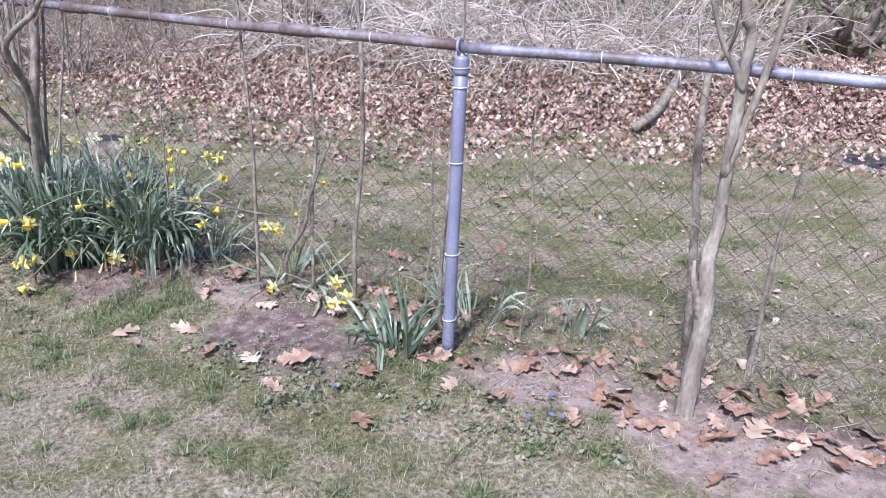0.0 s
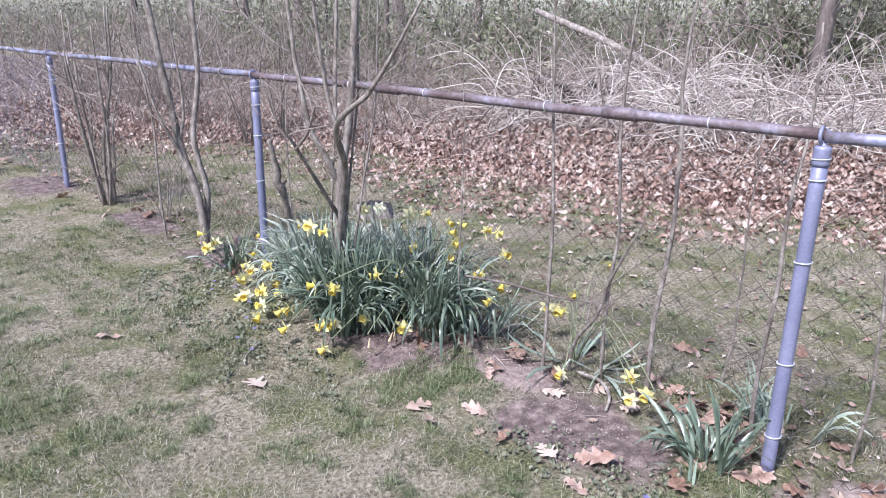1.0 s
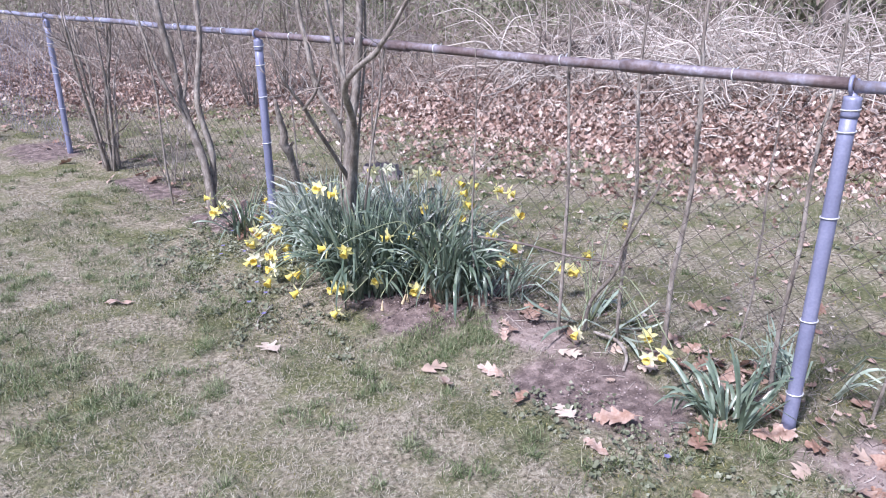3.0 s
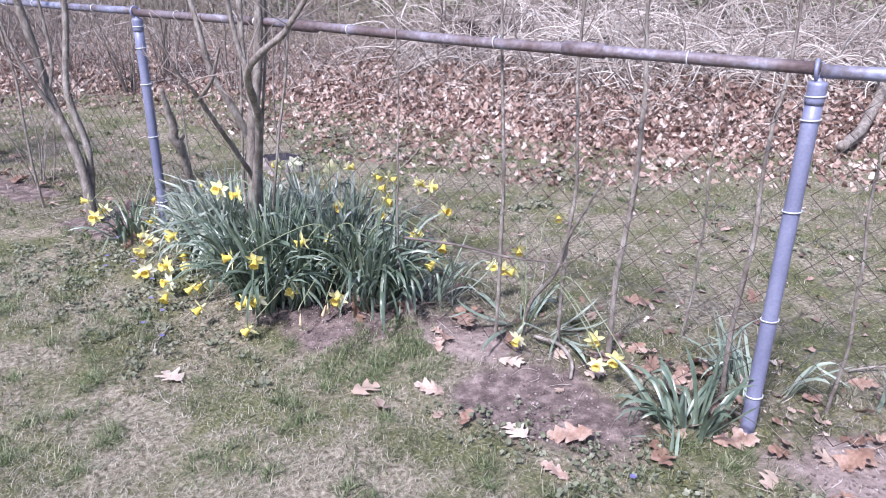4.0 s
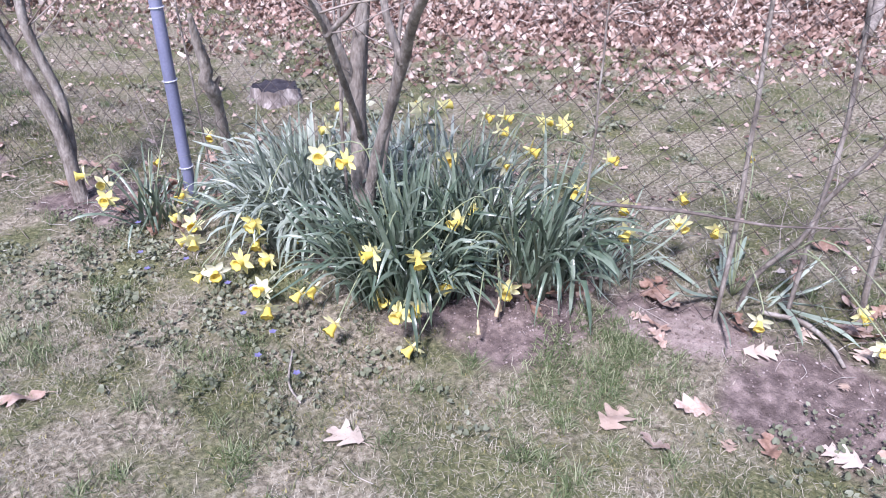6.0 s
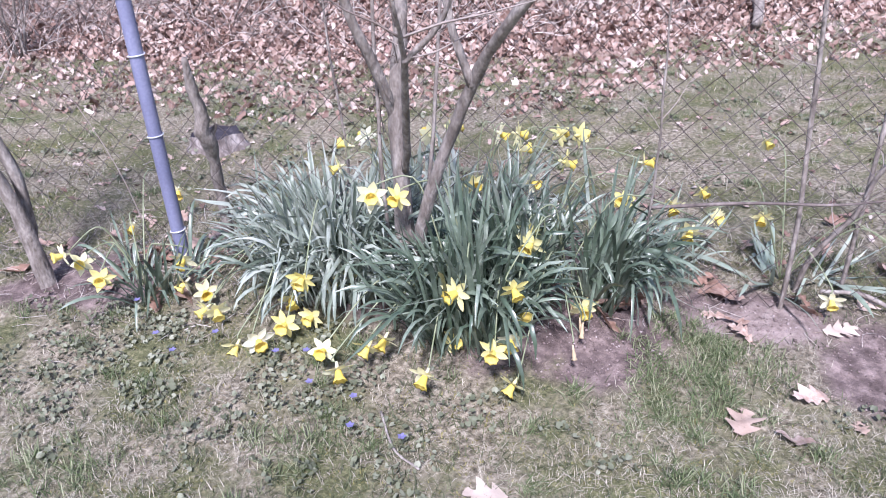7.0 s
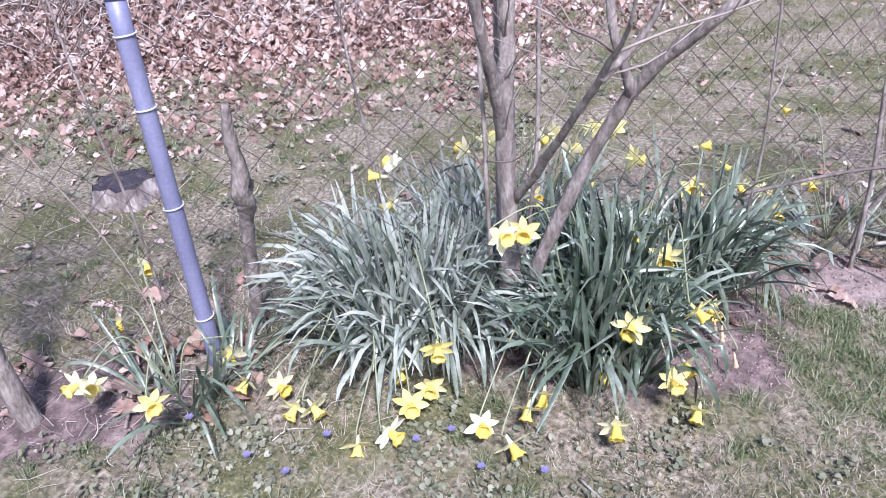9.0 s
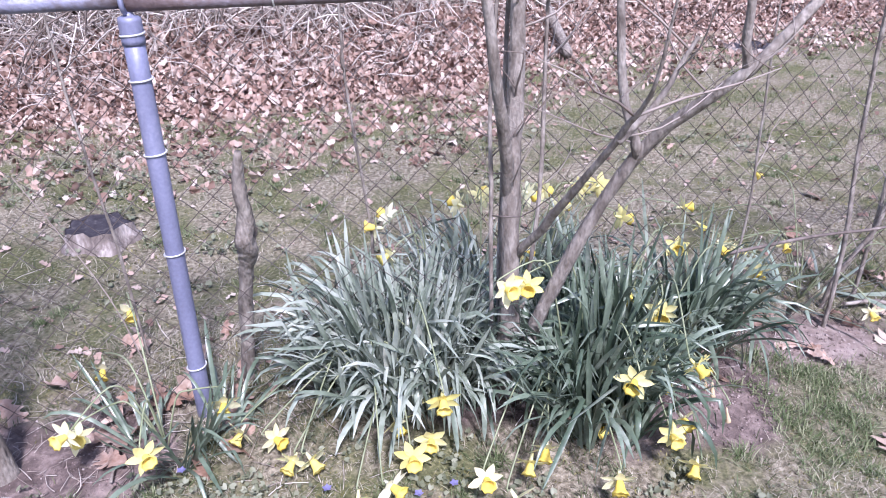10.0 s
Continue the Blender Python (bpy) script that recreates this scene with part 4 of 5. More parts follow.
for x, y, s, pale in ((0.215, 2.86, 1.0, 1), (0.22, 2.73, 0.8, 0), (0.39, 2.62, 0.5, 1), (0.46, 2.55, 0.8, 0), (0.58, 2.43, 1.0, 1), (0.72, 2.33, 1.05, 0), (0.93, 2.13, 1.05, 0), (0.78, 1.87, 0.95, 0), (-0.42, 3.23, 1.0, 1), (0.77, 2.78, 1.0, 1), (1.01, 2.60, 0.9, 1), (0.83, 2.56, 0.4, 1), (0.73, 3.14, 1.0, 0), (0.60, 3.12, 0.5, 0), (0.41, 2.76, 0.85, 0), (0.84, 2.94, 0.8, 0), (0.61, 3.04, 0.6, 0), (0.76, 3.16, 0.9, 0), (0.59, 2.21, 0.8, 0), (-1.1, 3.86, 1.0, 0)):
    fallen(x, y, s, pale, tilt=6 if pale else 18)
for x, y, s in ((1.21, 2.10, 1.0), (1.29, 2.0, 0.9), (1.40, 1.93, 1.0), (1.46, 1.87, 1.05), (1.31, 1.76, 0.5), (1.42, 1.53, 0.95), (1.68, 1.86, 0.9), (1.77, 1.77, 1.0), (1.86, 1.6, 1.1), (1.90, 1.53, 1.0), (1.58, 1.52, 0.9), (1.60, 1.06, 0.9), (1.92, 1.28, 1.1), (1.93, 1.18, 1.15), (1.98, 1.11, 1.0), (1.75, 1.20, 1.0), (1.98, 0.92, 1.1), (2.09, 0.92, 1.0)):
    fallen(x, y, s, lrnd.rand() < 0.1, tilt=32)
for x, y, s in ((1.84, 1.05, 0.9), (2.26, 1.16, 1.0), (1.55, 3.03, 1.0), (1.32, 2.50, 1.0), (2.08, 2.88, 1.0), (1.95, 1.58, 1.0), (2.0, 1.36, 1.0), (1.96, 1.04, 1.0), (2.24, 0.97, 1.1), (1.66, 1.32, 0.7), (1.70, 1.57, 0.8), (-0.72, 5.3, 1.0), (-0.5, 4.9, 1.0), (-0.3, 4.88, 1.1), (-0.35, 5.25, 1.0), (-1.15, 6.2, 1.1), (-1.9, 7.0, 1.1), (-2.2, 7.7, 1.2)):
    fallen(x, y, s, lrnd.rand() < 0.15, tilt=30)
for _ in range(26):
    p = plan(lrnd.uniform(0.05, 0.6), lrnd.uniform(0.05, 0.32))
    fallen(p[0], p[1], lrnd.uniform(0.6, 1.0), lrnd.rand() < 0.15, tilt=45)
# windblown ones gathered along the foot of the fence
for _ in range(150):
    u = lrnd.choice((lrnd.uniform(-2.4, 0.0), lrnd.uniform(-1.8, 0.3), lrnd.uniform(0.0, 3.4), lrnd.uniform(3.0, 8.0)))
    p = plan(u, lrnd.normal(0.12, 0.14 if u > 0 else 0.2))
    fallen(p[0], p[1], lrnd.uniform(0.5, 0.95), lrnd.rand() < 0.08, tilt=40)
for x, y in ((-0.42, 4.86), (-0.36, 4.92), (-0.30, 4.82), (-0.22, 4.88), (-0.5, 4.62), (-0.42, 4.55), (-0.33, 4.6), (-0.56, 4.85), (-0.25, 4.65), (-0.48, 4.95), (-0.18, 4.55), (0.33, 3.34), (0.40, 3.40), (0.46, 3.38), (0.52, 3.35), (0.43, 3.34), (0.56, 3.33), (0.36, 3.42), (0.48, 3.42), (0.40, 3.46)):
    fallen(x, y, 0.95, False, tilt=45)


# ---- the leaf bank ----
def small_leaf(seed):
    V, F = oak_leaf(seed, 0.08, 3, 0.6, 1.8, False, 7, 1)
    return V[:24], [q for q in F if len(q) == 3 and max(q) < 24]


def bank():
    rnd = np.random.RandomState(8)
    Vs, Fs, n0 = [], [], 0
    total = 52000
    u = rnd.uniform(-5, 16, total * 3)
    s = np.abs(rnd.normal(0.35, 1.3, total * 3)) * np.where(rnd.rand(total * 3) < 0.13, -0.8, 1)
    edge = np.interp(u, (-8, -1.6, 0.2, 1.4, 2.3, 3.4, 6.5, 7.6, 8.6, 14), (6.2, 5.3, 4.6, 3.65, 3.35, 3.25, 3.25, 2.2, 1.2, 0.3))
    v = edge + s
    x, y = P1[0] + U[0] * u + N[0] * v, P1[1] + U[1] * u + N[1] * v
    keep = (s < 4.0) & (past_edge(x, y) > -1.3) & (rnd.rand(len(u)) < 1 - 0.45 * smooth(4.4, 6.4, u))
    x, y, s = x[keep][:total], y[keep][:total], s[keep][:total]
    z = height(x, y) + rnd.uniform(0.0, 0.07, len(x)) * smooth(-0.1, 0.3, s)
    kinds = 6
    for k in range(kinds):
        V, F = small_leaf(50 + k)
        idx = np.arange(k, len(x), kinds)
        M = turns(len(idx), rnd, 1.45)
        M[:, :3, :3] *= rnd.uniform(0.6, 1.3, len(idx))[:, None, None]
        M[:, :3, 3] = np.stack([x[idx], y[idx], z[idx] + 0.004], 1)
        W, G = scatter("leaf", V, F, M, None)
        Vs.append(W)
        Fs.append(G + n0)
        n0 += len(W)
    tagged(new("leaf_litter", raw("leaf_litter", np.concatenate(Vs), np.concatenate(Fs), LITTER, False)), "deep bank of dry brown and buff oak leaves", "leaf litter", "", "stuff")


bank()


def sparse_leaves():
    """Small leaf scraps over the lawn on both sides of the fence."""
    rnd = np.random.RandomState(9)
    n = 2800
    u, v = rnd.uniform(-3, 9, n), np.abs(rnd.normal(0.6, 1.9, n)) + 0.1
    x, y = P1[0] + U[0] * u + N[0] * v, P1[1] + U[1] * u + N[1] * v
    ok = past_edge(x, y) < -0.2
    x, y = x[ok], y[ok]
    V, F = small_leaf(71)
    M = turns(len(x), rnd, 0.5)
    M[:, :3, :3] *= (0.15 + 0.6 * rnd.rand(len(x)) ** 2)[:, None, None]
    M[:, :3, 3] = np.stack([x, y, height(x, y) + 0.006], 1)
    W, G = scatter("leaf", V, F, M, None)
    tagged(new("leaf_scraps", raw("leaf_scraps", W, G, LITTER, False)), "scattered dry leaf scraps on the lawn", "leaf scraps", "", "stuff")


sparse_leaves()


# ---- lawn ----
def blades(name, x, y, length, width, rnd, material, label, lean=1.0):
    """Grass blades: two-piece bent blades, one mesh."""
    n = len(x)
    a = rnd.uniform(0, 2 * math.pi, n)
    L, w = length * rnd.uniform(0.5, 1.3, n), width * rnd.uniform(0.6, 1.2, n)
    t = np.clip(rnd.normal(lean, 0.35, n), 0.05, 1.5)
    d = np.stack([np.cos(a) * np.sin(t), np.sin(a) * np.sin(t), np.cos(t)], 1)
    t2 = np.clip(t + rnd.uniform(0.1, 0.6, n), 0, 1.62)
    d2 = np.stack([np.cos(a) * np.sin(t2), np.sin(a) * np.sin(t2), np.cos(t2)], 1)
    s = np.stack([-np.sin(a), np.cos(a), np.zeros(n)], 1)
    b = np.stack([x, y, height(x, y) - 0.002], 1)
    m = b + d * (L * 0.5)[:, None]
    V = np.stack([b - s * w[:, None] / 2, b + s * w[:, None] / 2, m + s * w[:, None] * 0.42, m - s * w[:, None] * 0.42, m + d2 * (L * 0.5)[:, None]], 1).reshape(-1, 3)
    i = np.arange(n) * 5
    F = np.concatenate([np.stack([i, i + 1, i + 2], 1), np.stack([i, i + 2, i + 3], 1), np.stack([i + 3, i + 2, i + 4], 1)])
    return tagged(new(name, raw(name, V, F, material, False)), label, "grass", "", "stuff")


def lawn():
    rnd = np.random.RandomState(10)

    def sample(n, u0, u1, v0, v1, lim):
        u, v = rnd.uniform(u0, u1, n), rnd.uniform(v0, v1, n)
        x, y = P1[0] + U[0] * u + N[0] * v, P1[1] + U[1] * u + N[1] * v
        keep = (rnd.rand(n) > soil_at(x, y) * 0.985) & (past_edge(x, y) < rnd.uniform(-0.2, 0.15, n)) & (rnd.rand(n) < lim + (1 - lim) * (0.5 + 0.5 * wave(x, y, 5, 4)))
        return x[keep], y[keep]

    def patchy(x, y, f, seed, lo, hi):
        w = 0.5 + 0.24 * wave(x, y, f, seed) + 0.2 * wave(x, y, f * 3.1, seed + 1) + 0.2 * wave(x, y, f * 8.3, seed + 2) + 0.2 * wave(x, y, f * 19, seed + 3) + 0.16 * wave(x, y, f * 41, seed + 4)
        return rnd.rand(len(x)) < smooth(lo, hi, w)

    label = "short thin lawn, half dry straw, half green"
    for n, area, big in ((470000, (-1.8, 4.8, -2.9, 0.5), 1.0), (190000, (-3.0, 8.5, 0.3, 5.0), 1.5), (40000, (4.4, 9.0, -3.0, 0.4), 1.6)):
        x, y = sample(n, *area, 0.7)
        k = patchy(x, y, 2.4, 5, 0.18, 0.74)
        blades("dry_grass", x[k], y[k], 0.031 * big, 0.0018 * big, rnd, DRYGRASS, "short dry straw in a thin lawn", 1.2)
        x, y = sample(n // 2, *area, 0.7)
        k = patchy(x, y, 2.1, 1, 0.40 if big < 1.5 else 0.5, 0.66 if big < 1.5 else 0.8)
        blades("green_grass", x[k], y[k], 0.036 * big, 0.0023 * big, rnd, GREENGRASS, "short green grass in a thin lawn", 0.85)
        x, y = sample(n // 2, *area, 0.7)
        k = patchy(x, y, 1.7, 8, 0.38, 0.8)
        blades("moss", x[k], y[k], 0.012 * big, 0.0042 * big, rnd, MOSS, "olive moss and low weeds in a thin lawn", 0.9)


lawn()


def tuft(cx, cy, r, n, length, seed, label, lean=0.55):
    rnd = np.random.RandomState(seed)
    m = max(5, n // 28)
    q, a = np.sqrt(rnd.rand(m)) * r * rnd.uniform(0.6, 1.15, m), rnd.uniform(0, 2 * math.pi, m)
    k = rnd.randint(0, m, n)
    dx, dy = rnd.normal(0, 0.016, (2, n))
    blades("grass_tuft", cx + (q * np.cos(a))[k] + dx, cy + (q * np.sin(a))[k] + dy, length, 0.0028, rnd, TUFT, label, lean)


for k, (x, y, r, n, L) in enumerate(((0.40, 3.12, 0.17, 1300, 0.042), (0.42, 2.97, 0.15, 1000, 0.04), (0.20, 3.05, 0.17, 1000, 0.04), (0.16, 2.90, 0.15, 450, 0.036), (0.02, 3.02, 0.12, 250, 0.034), (-1.42, 3.18, 0.16, 700, 0.05), (-1.0, 2.96, 0.15, 600, 0.05), (-1.23, 3.2, 0.12, 400, 0.045), (-1.7, 4.2, 0.22, 900, 0.05), (-1.06, 4.1, 0.14, 450, 0.045), (-0.33, 2.65, 0.13, 350, 0.045), (-0.75, 3.0, 0.18, 350, 0.04), (-0.7, 2.2, 0.2, 400, 0.045), (-0.9, 1.75, 0.2, 400, 0.045), (1.36, 1.36, 0.09, 260, 0.045), (0.85, 2.05, 0.14, 250, 0.04), (0.95, 1.2, 0.14, 250, 0.045), (-0.55, 3.75, 0.2, 300, 0.04), (-1.2, 4.4, 0.3, 500, 0.045))):
    tuft(x, y, r, n, L, 200 + k, "tuft of greener grass in the thin lawn", 0.9)


def many_tufts(count, u0, u1, v0, v1, seed, length, width):
    """Small separate tufts of longer grass over the lawn, one mesh."""
    rnd = np.random.RandomState(seed)
    u, v = rnd.uniform(u0, u1, count), rnd.uniform(v0, v1, count)
    cx, cy = P1[0] + U[0] * u + N[0] * v, P1[1] + U[1] * u + N[1] * v
    r = rnd.uniform(0.02, 0.085, count)
    k = np.repeat(np.arange(count), (r * 1500).astype(int))
    q, a = rnd.normal(0, 0.55, len(k)), rnd.uniform(0, 2 * math.pi, len(k))
    x, y = cx[k] + r[k] * q * np.cos(a), cy[k] + r[k] * q * np.sin(a)
    ok = (past_edge(x, y) < -0.1) & (soil_at(x, y) < 0.6)
    blades("grass_tufts", x[ok], y[ok], length, width, rnd, TUFT, "scattered darker green grass tufts", 0.9)


many_tufts(420, -1.8, 5.6, -2.9, -0.1, 210, 0.05, 0.0028)
many_tufts(230, -2.5, 8.0, 0.2, 4.2, 211, 0.045, 0.0034)


def weeds(cx, cy, a, b, ang, n, seed, size=0.017):
    """Ground-hugging small-leaved weeds, in loose little plants."""
    rnd = np.random.RandomState(seed)
    n *= 2
    m = max(6, n // 9)
    q, t = np.sqrt(rnd.rand(m)), rnd.uniform(0, 2 * math.pi, m)
    c, s = math.cos(radians(ang)), math.sin(radians(ang))
    px, py = a * q * np.cos(t) * (1.1 + 0.4 * np.sin(5 * t)), b * q * np.sin(t) * (1.2 + 0.5 * np.sin(7 * t + 1))
    k = rnd.randint(0, m, n)
    x, y = cx + (px * c - py * s)[k] + rnd.normal(0, 0.022, n), cy + (px * s + py * c)[k] + rnd.normal(0, 0.022, n)
    V = [(-0.25, 0, 0), (-0.7, 0.55, 0.2), (0.0, 0.85, 0.28), (0.65, 0.6, 0.12), (1.05, 0, -0.1), (0.65, -0.6, 0.12), (0.0, -0.85, 0.28), (-0.7, -0.55, 0.2)]
    F = [(0, j, j + 1) for j in range(1, 7)]
    M = turns(n, rnd, 0.9)
    M[:, :3, :3] *= (size * rnd.uniform(0.35, 1.1, n))[:, None, None]
    M[:, :3, 3] = np.stack([x, y, height(x, y) + rnd.uniform(0.004, 0.026, n)], 1)
    W, G = scatter("weed", np.array(V), F, M, None)
    tagged(new("ground_ivy", raw("ground_ivy", W, G, WEED)), "low small-leaved green weeds in the lawn", "weeds", "", "stuff")


for k, w in enumerate(((-0.58, 4.2, 0.6, 0.3, 122, 560), (-0.4, 3.6, 0.5, 0.22, 125, 260), (-0.8, 4.6, 0.35, 0.25, 120, 260), (0.75, 2.1, 0.3, 0.16, 125, 200), (1.25, 1.6, 0.3, 0.12, 125, 200), (0.5, 2.5, 0.2, 0.12, 120, 90), (0.7, 5.6, 0.9, 0.6, 120, 300), (2.3, 4.4, 1.3, 0.6, 120, 400), (1.4, 6.3, 0.9, 0.6, 120, 350))):
    weeds(*w, 300 + k, 0.011 if k < 6 else 0.015)


def violet(x, y):
    rnd = np.random.RandomState(int(abs(x * 997 + y * 131) * 10) % 10000)
    g = hz(x, y)
    v = thing("violet", (x, y, g), "tiny blue-violet flower in the grass", "flower", "violets in the lawn")
    top = (rnd.uniform(-0.01, 0.01), rnd.uniform(-0.01, 0.01), 0.045)
    part("stem", raw("stem", *tube([(0, 0, -0.005), (top[0] * 0.4, top[1] * 0.4, 0.025), top], (0.001, 0.0008), 3, 2), STEMGREEN), v)
    a0 = rnd.uniform(0, 6.28)
    for k in range(5):
        a = a0 + k * 1.2566
        rad, tan = np.array((math.cos(a), math.sin(a), 0.25)), np.array((-math.sin(a), math.cos(a), 0))
        V = [np.array(top), np.array(top) + rad * 0.007 - tan * 0.005, np.array(top) + rad * 0.013, np.array(top) + rad * 0.007 + tan * 0.005]
        part("petal", raw("petal", V, [(0, 1, 2, 3)], VIOLET), v)


for x, y in ((0.78, 2.06), (1.36, 1.52), (1.33, 1.55), (1.27, 1.59), (1.40, 1.63), (-0.62, 4.28), (-0.60, 4.40), (-0.55, 4.62), (-0.42, 4.02), (-0.36, 3.95), (-0.40, 3.70), (-0.42, 3.5), (-0.48, 3.62), (-0.5, 4.25), (-0.45, 3.85)):
    violet(x, y)


# ---- straw and broken stalks along the fence ----
def straw(n, u0, u1, v, spread, seed, label, length=0.085, r=0.0012):
    rnd = np.random.RandomState(seed)
    pile = Pile()
    for _ in range(n):
        x, y = plan(rnd.uniform(u0, u1), rnd.normal(v, spread))
        a, L = rnd.uniform(0, 2 * math.pi), length * rnd.uniform(0.3, 1.3)
        rise, P = rnd.uniform(0, 0.3), []
        for s in (0, 0.5, 1.0):
            px, py = x + math.cos(a) * L * s + rnd.uniform(-0.014, 0.014), y + math.sin(a) * L * s + rnd.uniform(-0.014, 0.014)
            P.append((px, py, hz(px, py) + 0.006 + rise * L * s))
        q = r * rnd.uniform(0.5, 1.3)
        pile.add(*tube(P, (q, q * 0.6), 3, 2))
    tagged(new("dry_stalks", pile.mesh("dry_stalks", VINE)), label, "stalks", "", "stuff")


straw(700, -2.2, 4.2, 0.12, 0.17, 97, "broken dry stalks and straw at the fence's foot")
straw(260, 2.6, 4.2, -0.05, 0.2, 98, "broken dry stalks around the second post")
straw(500, -2.0, 6.0, 1.6, 0.9, 99, "thin straw scattered over the far lawn", 0.09)


def crumbs(n, seed):
    """Clods and small stones on the bare earth."""
    rnd = np.random.RandomState(seed)
    k = rnd.randint(0, len(SOIL), n)
    S = np.array(SOIL)[k]
    x, y = S[:, 0] + rnd.normal(0, 0.17, n), S[:, 1] + rnd.normal(0, 0.17, n)
    ok = soil_at(x, y) > 0.5
    x, y = x[ok], y[ok]
    V = np.array([(1, 0, 0), (0, 1, 0), (-1, 0, 0), (0, -1, 0), (0, 0, 0.8), (0, 0, -0.6)], float)
    F = [(0, 1, 4), (1, 2, 4), (2, 3, 4), (3, 0, 4), (1, 0, 5), (2, 1, 5), (3, 2, 5), (0, 3, 5)]
    M = turns(len(x), rnd, 0.6)
    M[:, :3, :3] *= (0.0015 + 0.006 * rnd.rand(len(x)) ** 3)[:, None, None]
    M[:, :3, 3] = np.stack([x, y, height(x, y) + 0.001], 1)
    W, G = scatter("clod", V, F, M, None)
    tagged(new("earth_crumbs", raw("earth_crumbs", W, G, CLOD, False)), "small clods and grit on the bare earth", "clods", "", "stuff")


crumbs(9000, 100)


# ---- sticks and logs ----
def stick(points, radii, label, material=DEADWOOD, name="stick", sides=7, seed=1, category="stick"):
    P = [np.array((x, y, hz(x, y) + z)) for x, y, z in points]
    V, F = tube(P, radii, sides, 5, 0.12, np.random.RandomState(seed))
    thing(name, P[0], label, category, "fallen sticks", raw(name, V - P[0], F, material))


stick(((0.93, 2.90, 0.03), (0.98, 2.79, 0.035), (0.97, 2.69, 0.02), (0.91, 2.605, 0.008)), (0.007, 0.008, 0.006), "curved dry stick lying on bare earth", seed=2)
stick(((0.55, 3.35, 0.33), (0.68, 3.10, 0.385), (0.80, 2.88, 0.39), (0.93, 2.70, 0.43)), (0.006, 0.005, 0.002), "thin bare branch reaching out of the daffodils", BARK_DARK, "branch", seed=3)
stick(((-0.36, 4.83, 0.06), (-0.40, 4.89, 0.42), (-0.48, 5.01, 0.78)), (0.002, 0.0016, 0.001), "thin pale dry stalk leaning beside the fence post", TWIG, "dry_stalk", seed=11)
stick(((-0.38, 3.62, 0.012), (-0.45, 3.5, 0.014), (-0.46, 3.4, 0.01)), (0.0035, 0.003), "short pale twig on the lawn", seed=4)
stick(((1.92, 2.25, 0.02), (2.05, 2.2, 0.03), (2.02, 2.1, 0.02)), (0.004, 0.003), "short pale twig behind the fence", seed=5)
stick(((-0.62, 4.8, 0.015), (-0.52, 4.86, 0.02)), (0.004, 0.003), "short pale twig on bare earth", seed=6)
stick(((6.15, 5.95, 0.12), (6.12, 5.55, 0.17), (6.0, 5.2, 0.18), (5.3, 4.8, 0.12), (4.8, 4.6, 0.06)), (0.035, 0.045, 0.05, 0.04), "bent weathered log lying in the leaf bank", BARK, "log", 10, 7, "log")
stick(((6.4, 6.6, 0.06), (6.1, 6.2, 0.09), (5.95, 5.8, 0.06)), (0.04, 0.05, 0.03), "broken branch lying in the leaf bank", BARK_DARK, "log", 9, 8, "log")
stick(((4.1, 11.2, 1.45), (4.7, 9.9, 0.8), (5.2, 9.3, 0.45), (5.7, 8.9, 0.05)), (0.045, 0.05, 0.05, 0.04), "pale fallen limb leaning in the brush", DEADWOOD, "fallen_limb", 10, 9, "log")
stick(((4.2, 7.4, 0.25), (5.2, 7.0, 0.42), (6.0, 6.4, 0.45)), (0.025, 0.022, 0.012), "dry branch across the brush", BARK, "fallen_limb", 8, 10, "log")


def root_mass(x, y, seed, size=1.0):
    """Dark upturned root in the leaf bank."""
    rnd = np.random.RandomState(seed)
    g = hz(x, y)
    t = thing("root_mass", (x, y, g), "dark upturned tree root half buried in leaves", "stump")
    for k in range(9):
        a = rnd.uniform(0, 6.28)
        P = [np.array((0, 0, 0.05))] + [np.array((math.cos(a) * s * 0.5, math.sin(a) * s * 0.5, 0.1 + 0.4 * s * rnd.uniform(0.3, 1.1))) + rnd.uniform(-0.08, 0.08, 3) for s in (0.35, 0.7, 1.0)]
        part("root", raw("root", *tube([size * p for p in P], (0.12 * size, 0.09 * size, 0.05, 0.015), 8, 4, 0.2, rnd), BARK_DARK), t)


root_mass(9.0, 5.35, 1, 1.5)
root_mass(3.4, 8.3, 2)


# ---- brush and woodland beyond the bank ----
def brush(name, n, u0, u1, s0, s1, tall, seed, label, material=VINE, r=0.006):
    rnd = np.random.RandomState(seed)
    pile = Pile()
    for _ in range(n):
        u, s = rnd.uniform(u0, u1), s0 + (s1 - s0) * rnd.rand()
        e = float(np.interp(u, (-8, -1.6, 0.2, 1.4, 2.3, 3.4, 6.5, 7.6, 8.6, 14), (6.2, 5.3, 4.6, 3.65, 3.35, 3.25, 3.25, 2.2, 1.2, 0.3)))
        x, y = plan(u, e + s)
        g = hz(x, y)
        a, L = rnd.uniform(0, 2 * math.pi), rnd.uniform(0.3, 1.0) * tall
        up = rnd.uniform(0.25, 1.3)
        P = [np.array((x, y, g - 0.03))]
        d = np.array((math.cos(a) * 0.7, math.sin(a) * 0.7, up))
        for k in range(4):
            d = d / np.linalg.norm(d)
            P.append(P[-1] + d * L * 0.38)
            d = d + np.array((rnd.uniform(-0.4, 0.4), rnd.uniform(-0.4, 0.4), rnd.uniform(-0.95, 0.2)))
            if P[-1][2] < g + 0.03:
                P[-1][2] = g + rnd.uniform(0.03, 0.08)
        q = r * rnd.uniform(0.4, 1.2)
        pile.add(*tube(P, (q, q * 0.8, q * 0.4), 3, 3))
    tagged(new(name, pile.mesh(name, material)), label, "brush", "", "stuff")


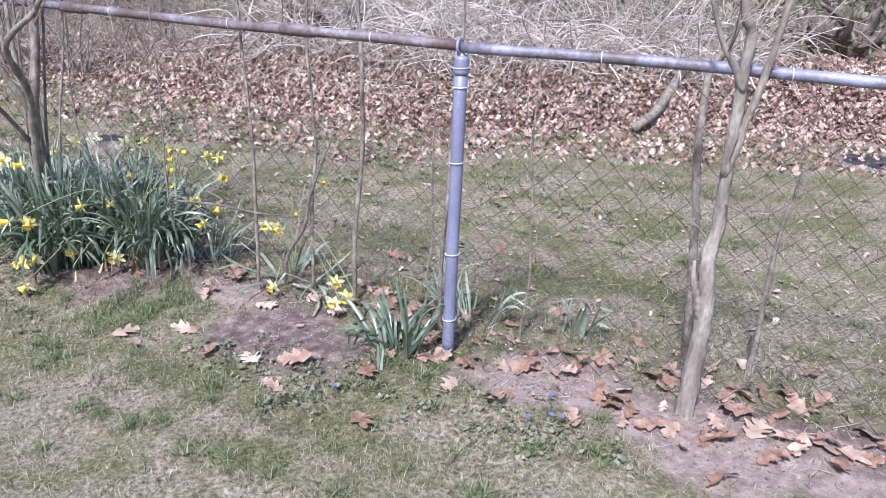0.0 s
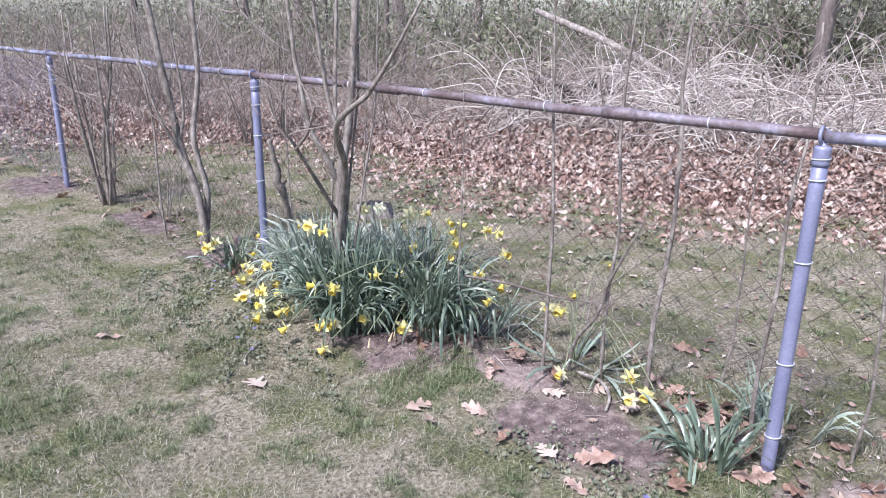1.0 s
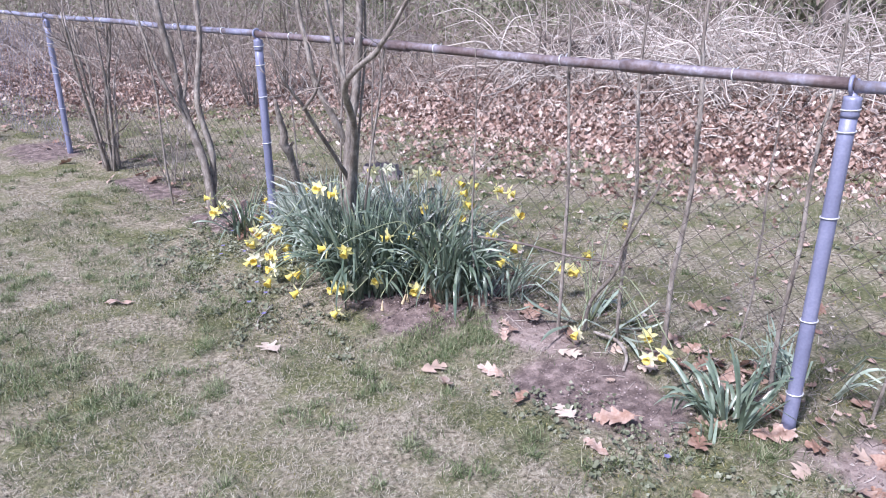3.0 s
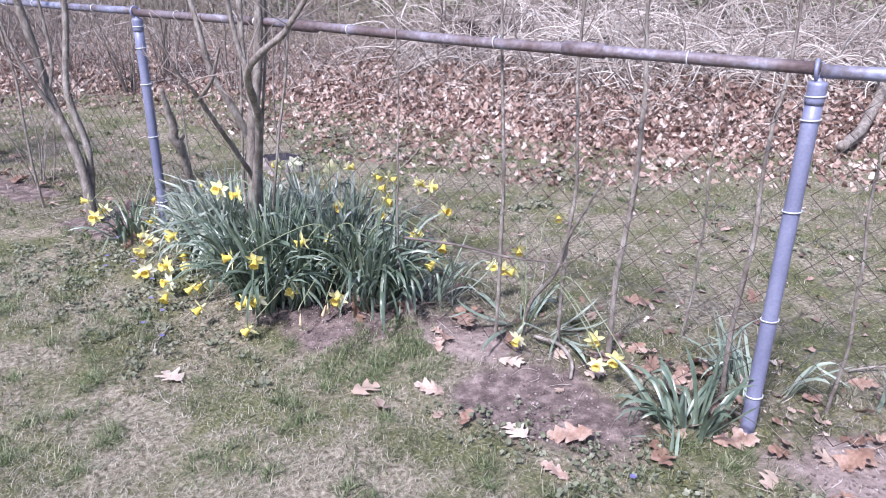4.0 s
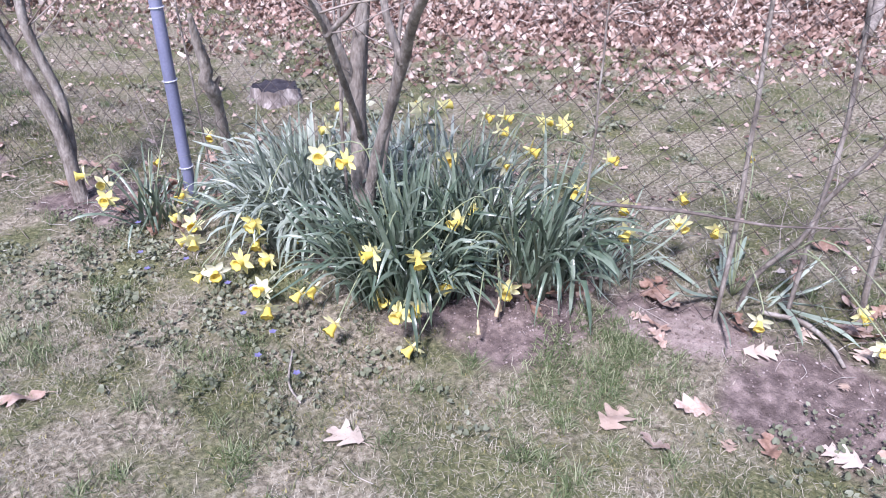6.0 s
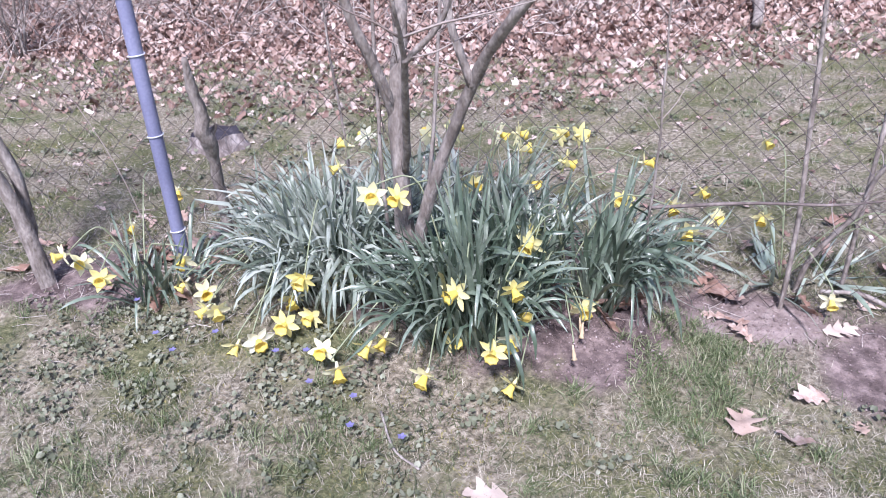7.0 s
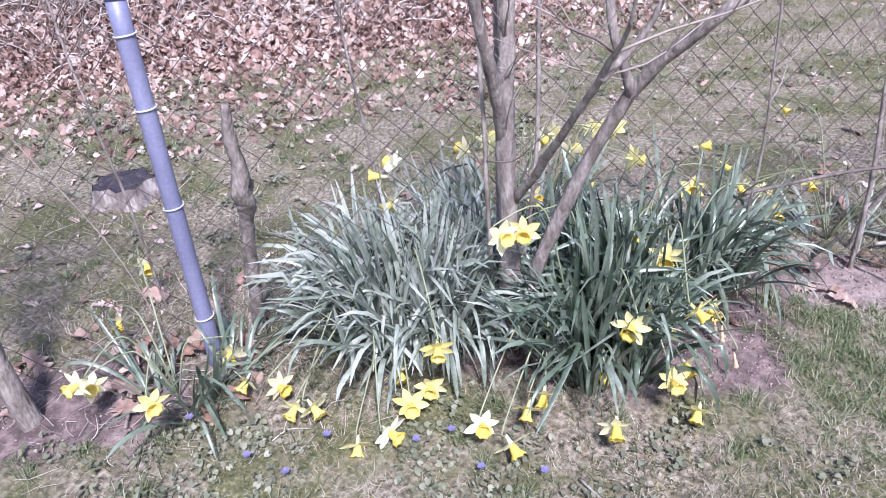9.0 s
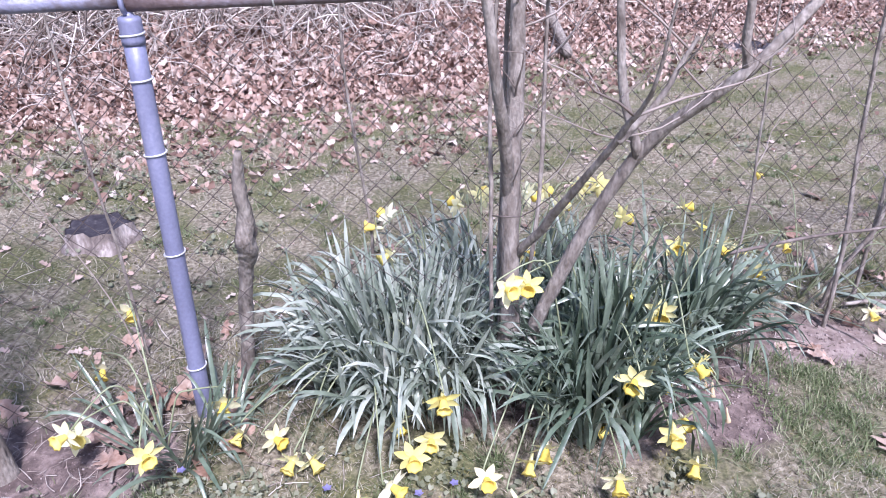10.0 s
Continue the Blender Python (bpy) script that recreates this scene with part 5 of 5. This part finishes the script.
brush("dry_vines", 3400, -0.5, 5.0, 0.9, 4.2, 1.0, 91, "tangle of pale dry vines and canes", VINE, 0.0085)
brush("dry_vines", 900, 0.6, 7.5, 0.2, 1.5, 0.45, 92, "low dry stalks in the leaf bank", VINE, 0.005)
brush("dry_canes", 2000, 4.2, 17.0, 0.3, 6.0, 1.4, 93, "bare brown canes at the wood's edge", TWIG, 0.007)
brush("dry_canes", 350, -1.0, 4.5, 3.0, 6.0, 2.0, 94, "tall bare brown canes", TWIG, 0.01)

wrnd = np.random.RandomState(95)
for k in range(34):
    u, s = wrnd.uniform(-2, 17), wrnd.uniform(2.8, 9.0)
    if u < 4 and s < 4.5:
        s += 2.5
    p = plan(u, 3.2 + s)
    bush((p[0], p[1]), 6, wrnd.uniform(1.3, 2.4), wrnd.uniform(0.5, 1.0), 400 + k, "wild shrub with fresh green leaves at the wood's edge", leaves=900, r=0.014, leaf_size=0.035)
for k in range(26):
    p = plan(wrnd.uniform(5.6, 17), wrnd.uniform(2.4, 6.0))
    bush((p[0], p[1]), 7, wrnd.uniform(1.2, 2.0), wrnd.uniform(0.4, 0.8), 450 + k, "bare brown shrub at the wood's edge", r=0.012)
for k in range(30):
    p = plan(wrnd.uniform(-6, 24), wrnd.uniform(7, 19))
    rr = wrnd.uniform(0.06, 0.14)
    h = wrnd.uniform(5, 8)
    tree((p[0], p[1]), [("trunk", [(0, 0, 0), (0.05, 0.0, 1.2), (wrnd.uniform(-0.2, 0.2), 0.1, 3), (wrnd.uniform(-0.4, 0.4), 0.2, h)], (rr * 1.2, rr, rr * 0.8, rr * 0.3), 10)], "bare dark woodland tree with thin twigs", 500 + k, BARK_DARK, twig=(0, 1.6, 0.02), group="woodland trees")


def far_woods():
    rnd = np.random.RandomState(96)
    n = 230000
    u, v = rnd.uniform(-30, 45, n), 7.5 + 25 * rnd.rand(n) ** 1.3
    x, y = P1[0] + U[0] * u + N[0] * v, P1[1] + U[1] * u + N[1] * v
    c = np.stack([x, y, height(x, y) + np.abs(rnd.normal(0.5, 1.5, n)) * (0.6 + 0.5 * wave(x, y, 0.8))], 1)
    c[:, 2] = np.maximum(c[:, 2], height(x, y) + 0.02)
    dry = rnd.rand(n) < 0.4
    V, F = leaf_cloud(c[dry], 0.05, rnd)
    tagged(new("far_dry_leaves", raw("far_dry_leaves", V, F, TWIG)), "withered brown leaves deep in the wood", "undergrowth", "", "stuff")
    V, F = leaf_cloud(c[~dry], 0.065, rnd)
    tagged(new("far_undergrowth", raw("far_undergrowth", V, F, SHRUBLEAF)), "green undergrowth deep in the wood", "undergrowth", "", "stuff")


far_woods()
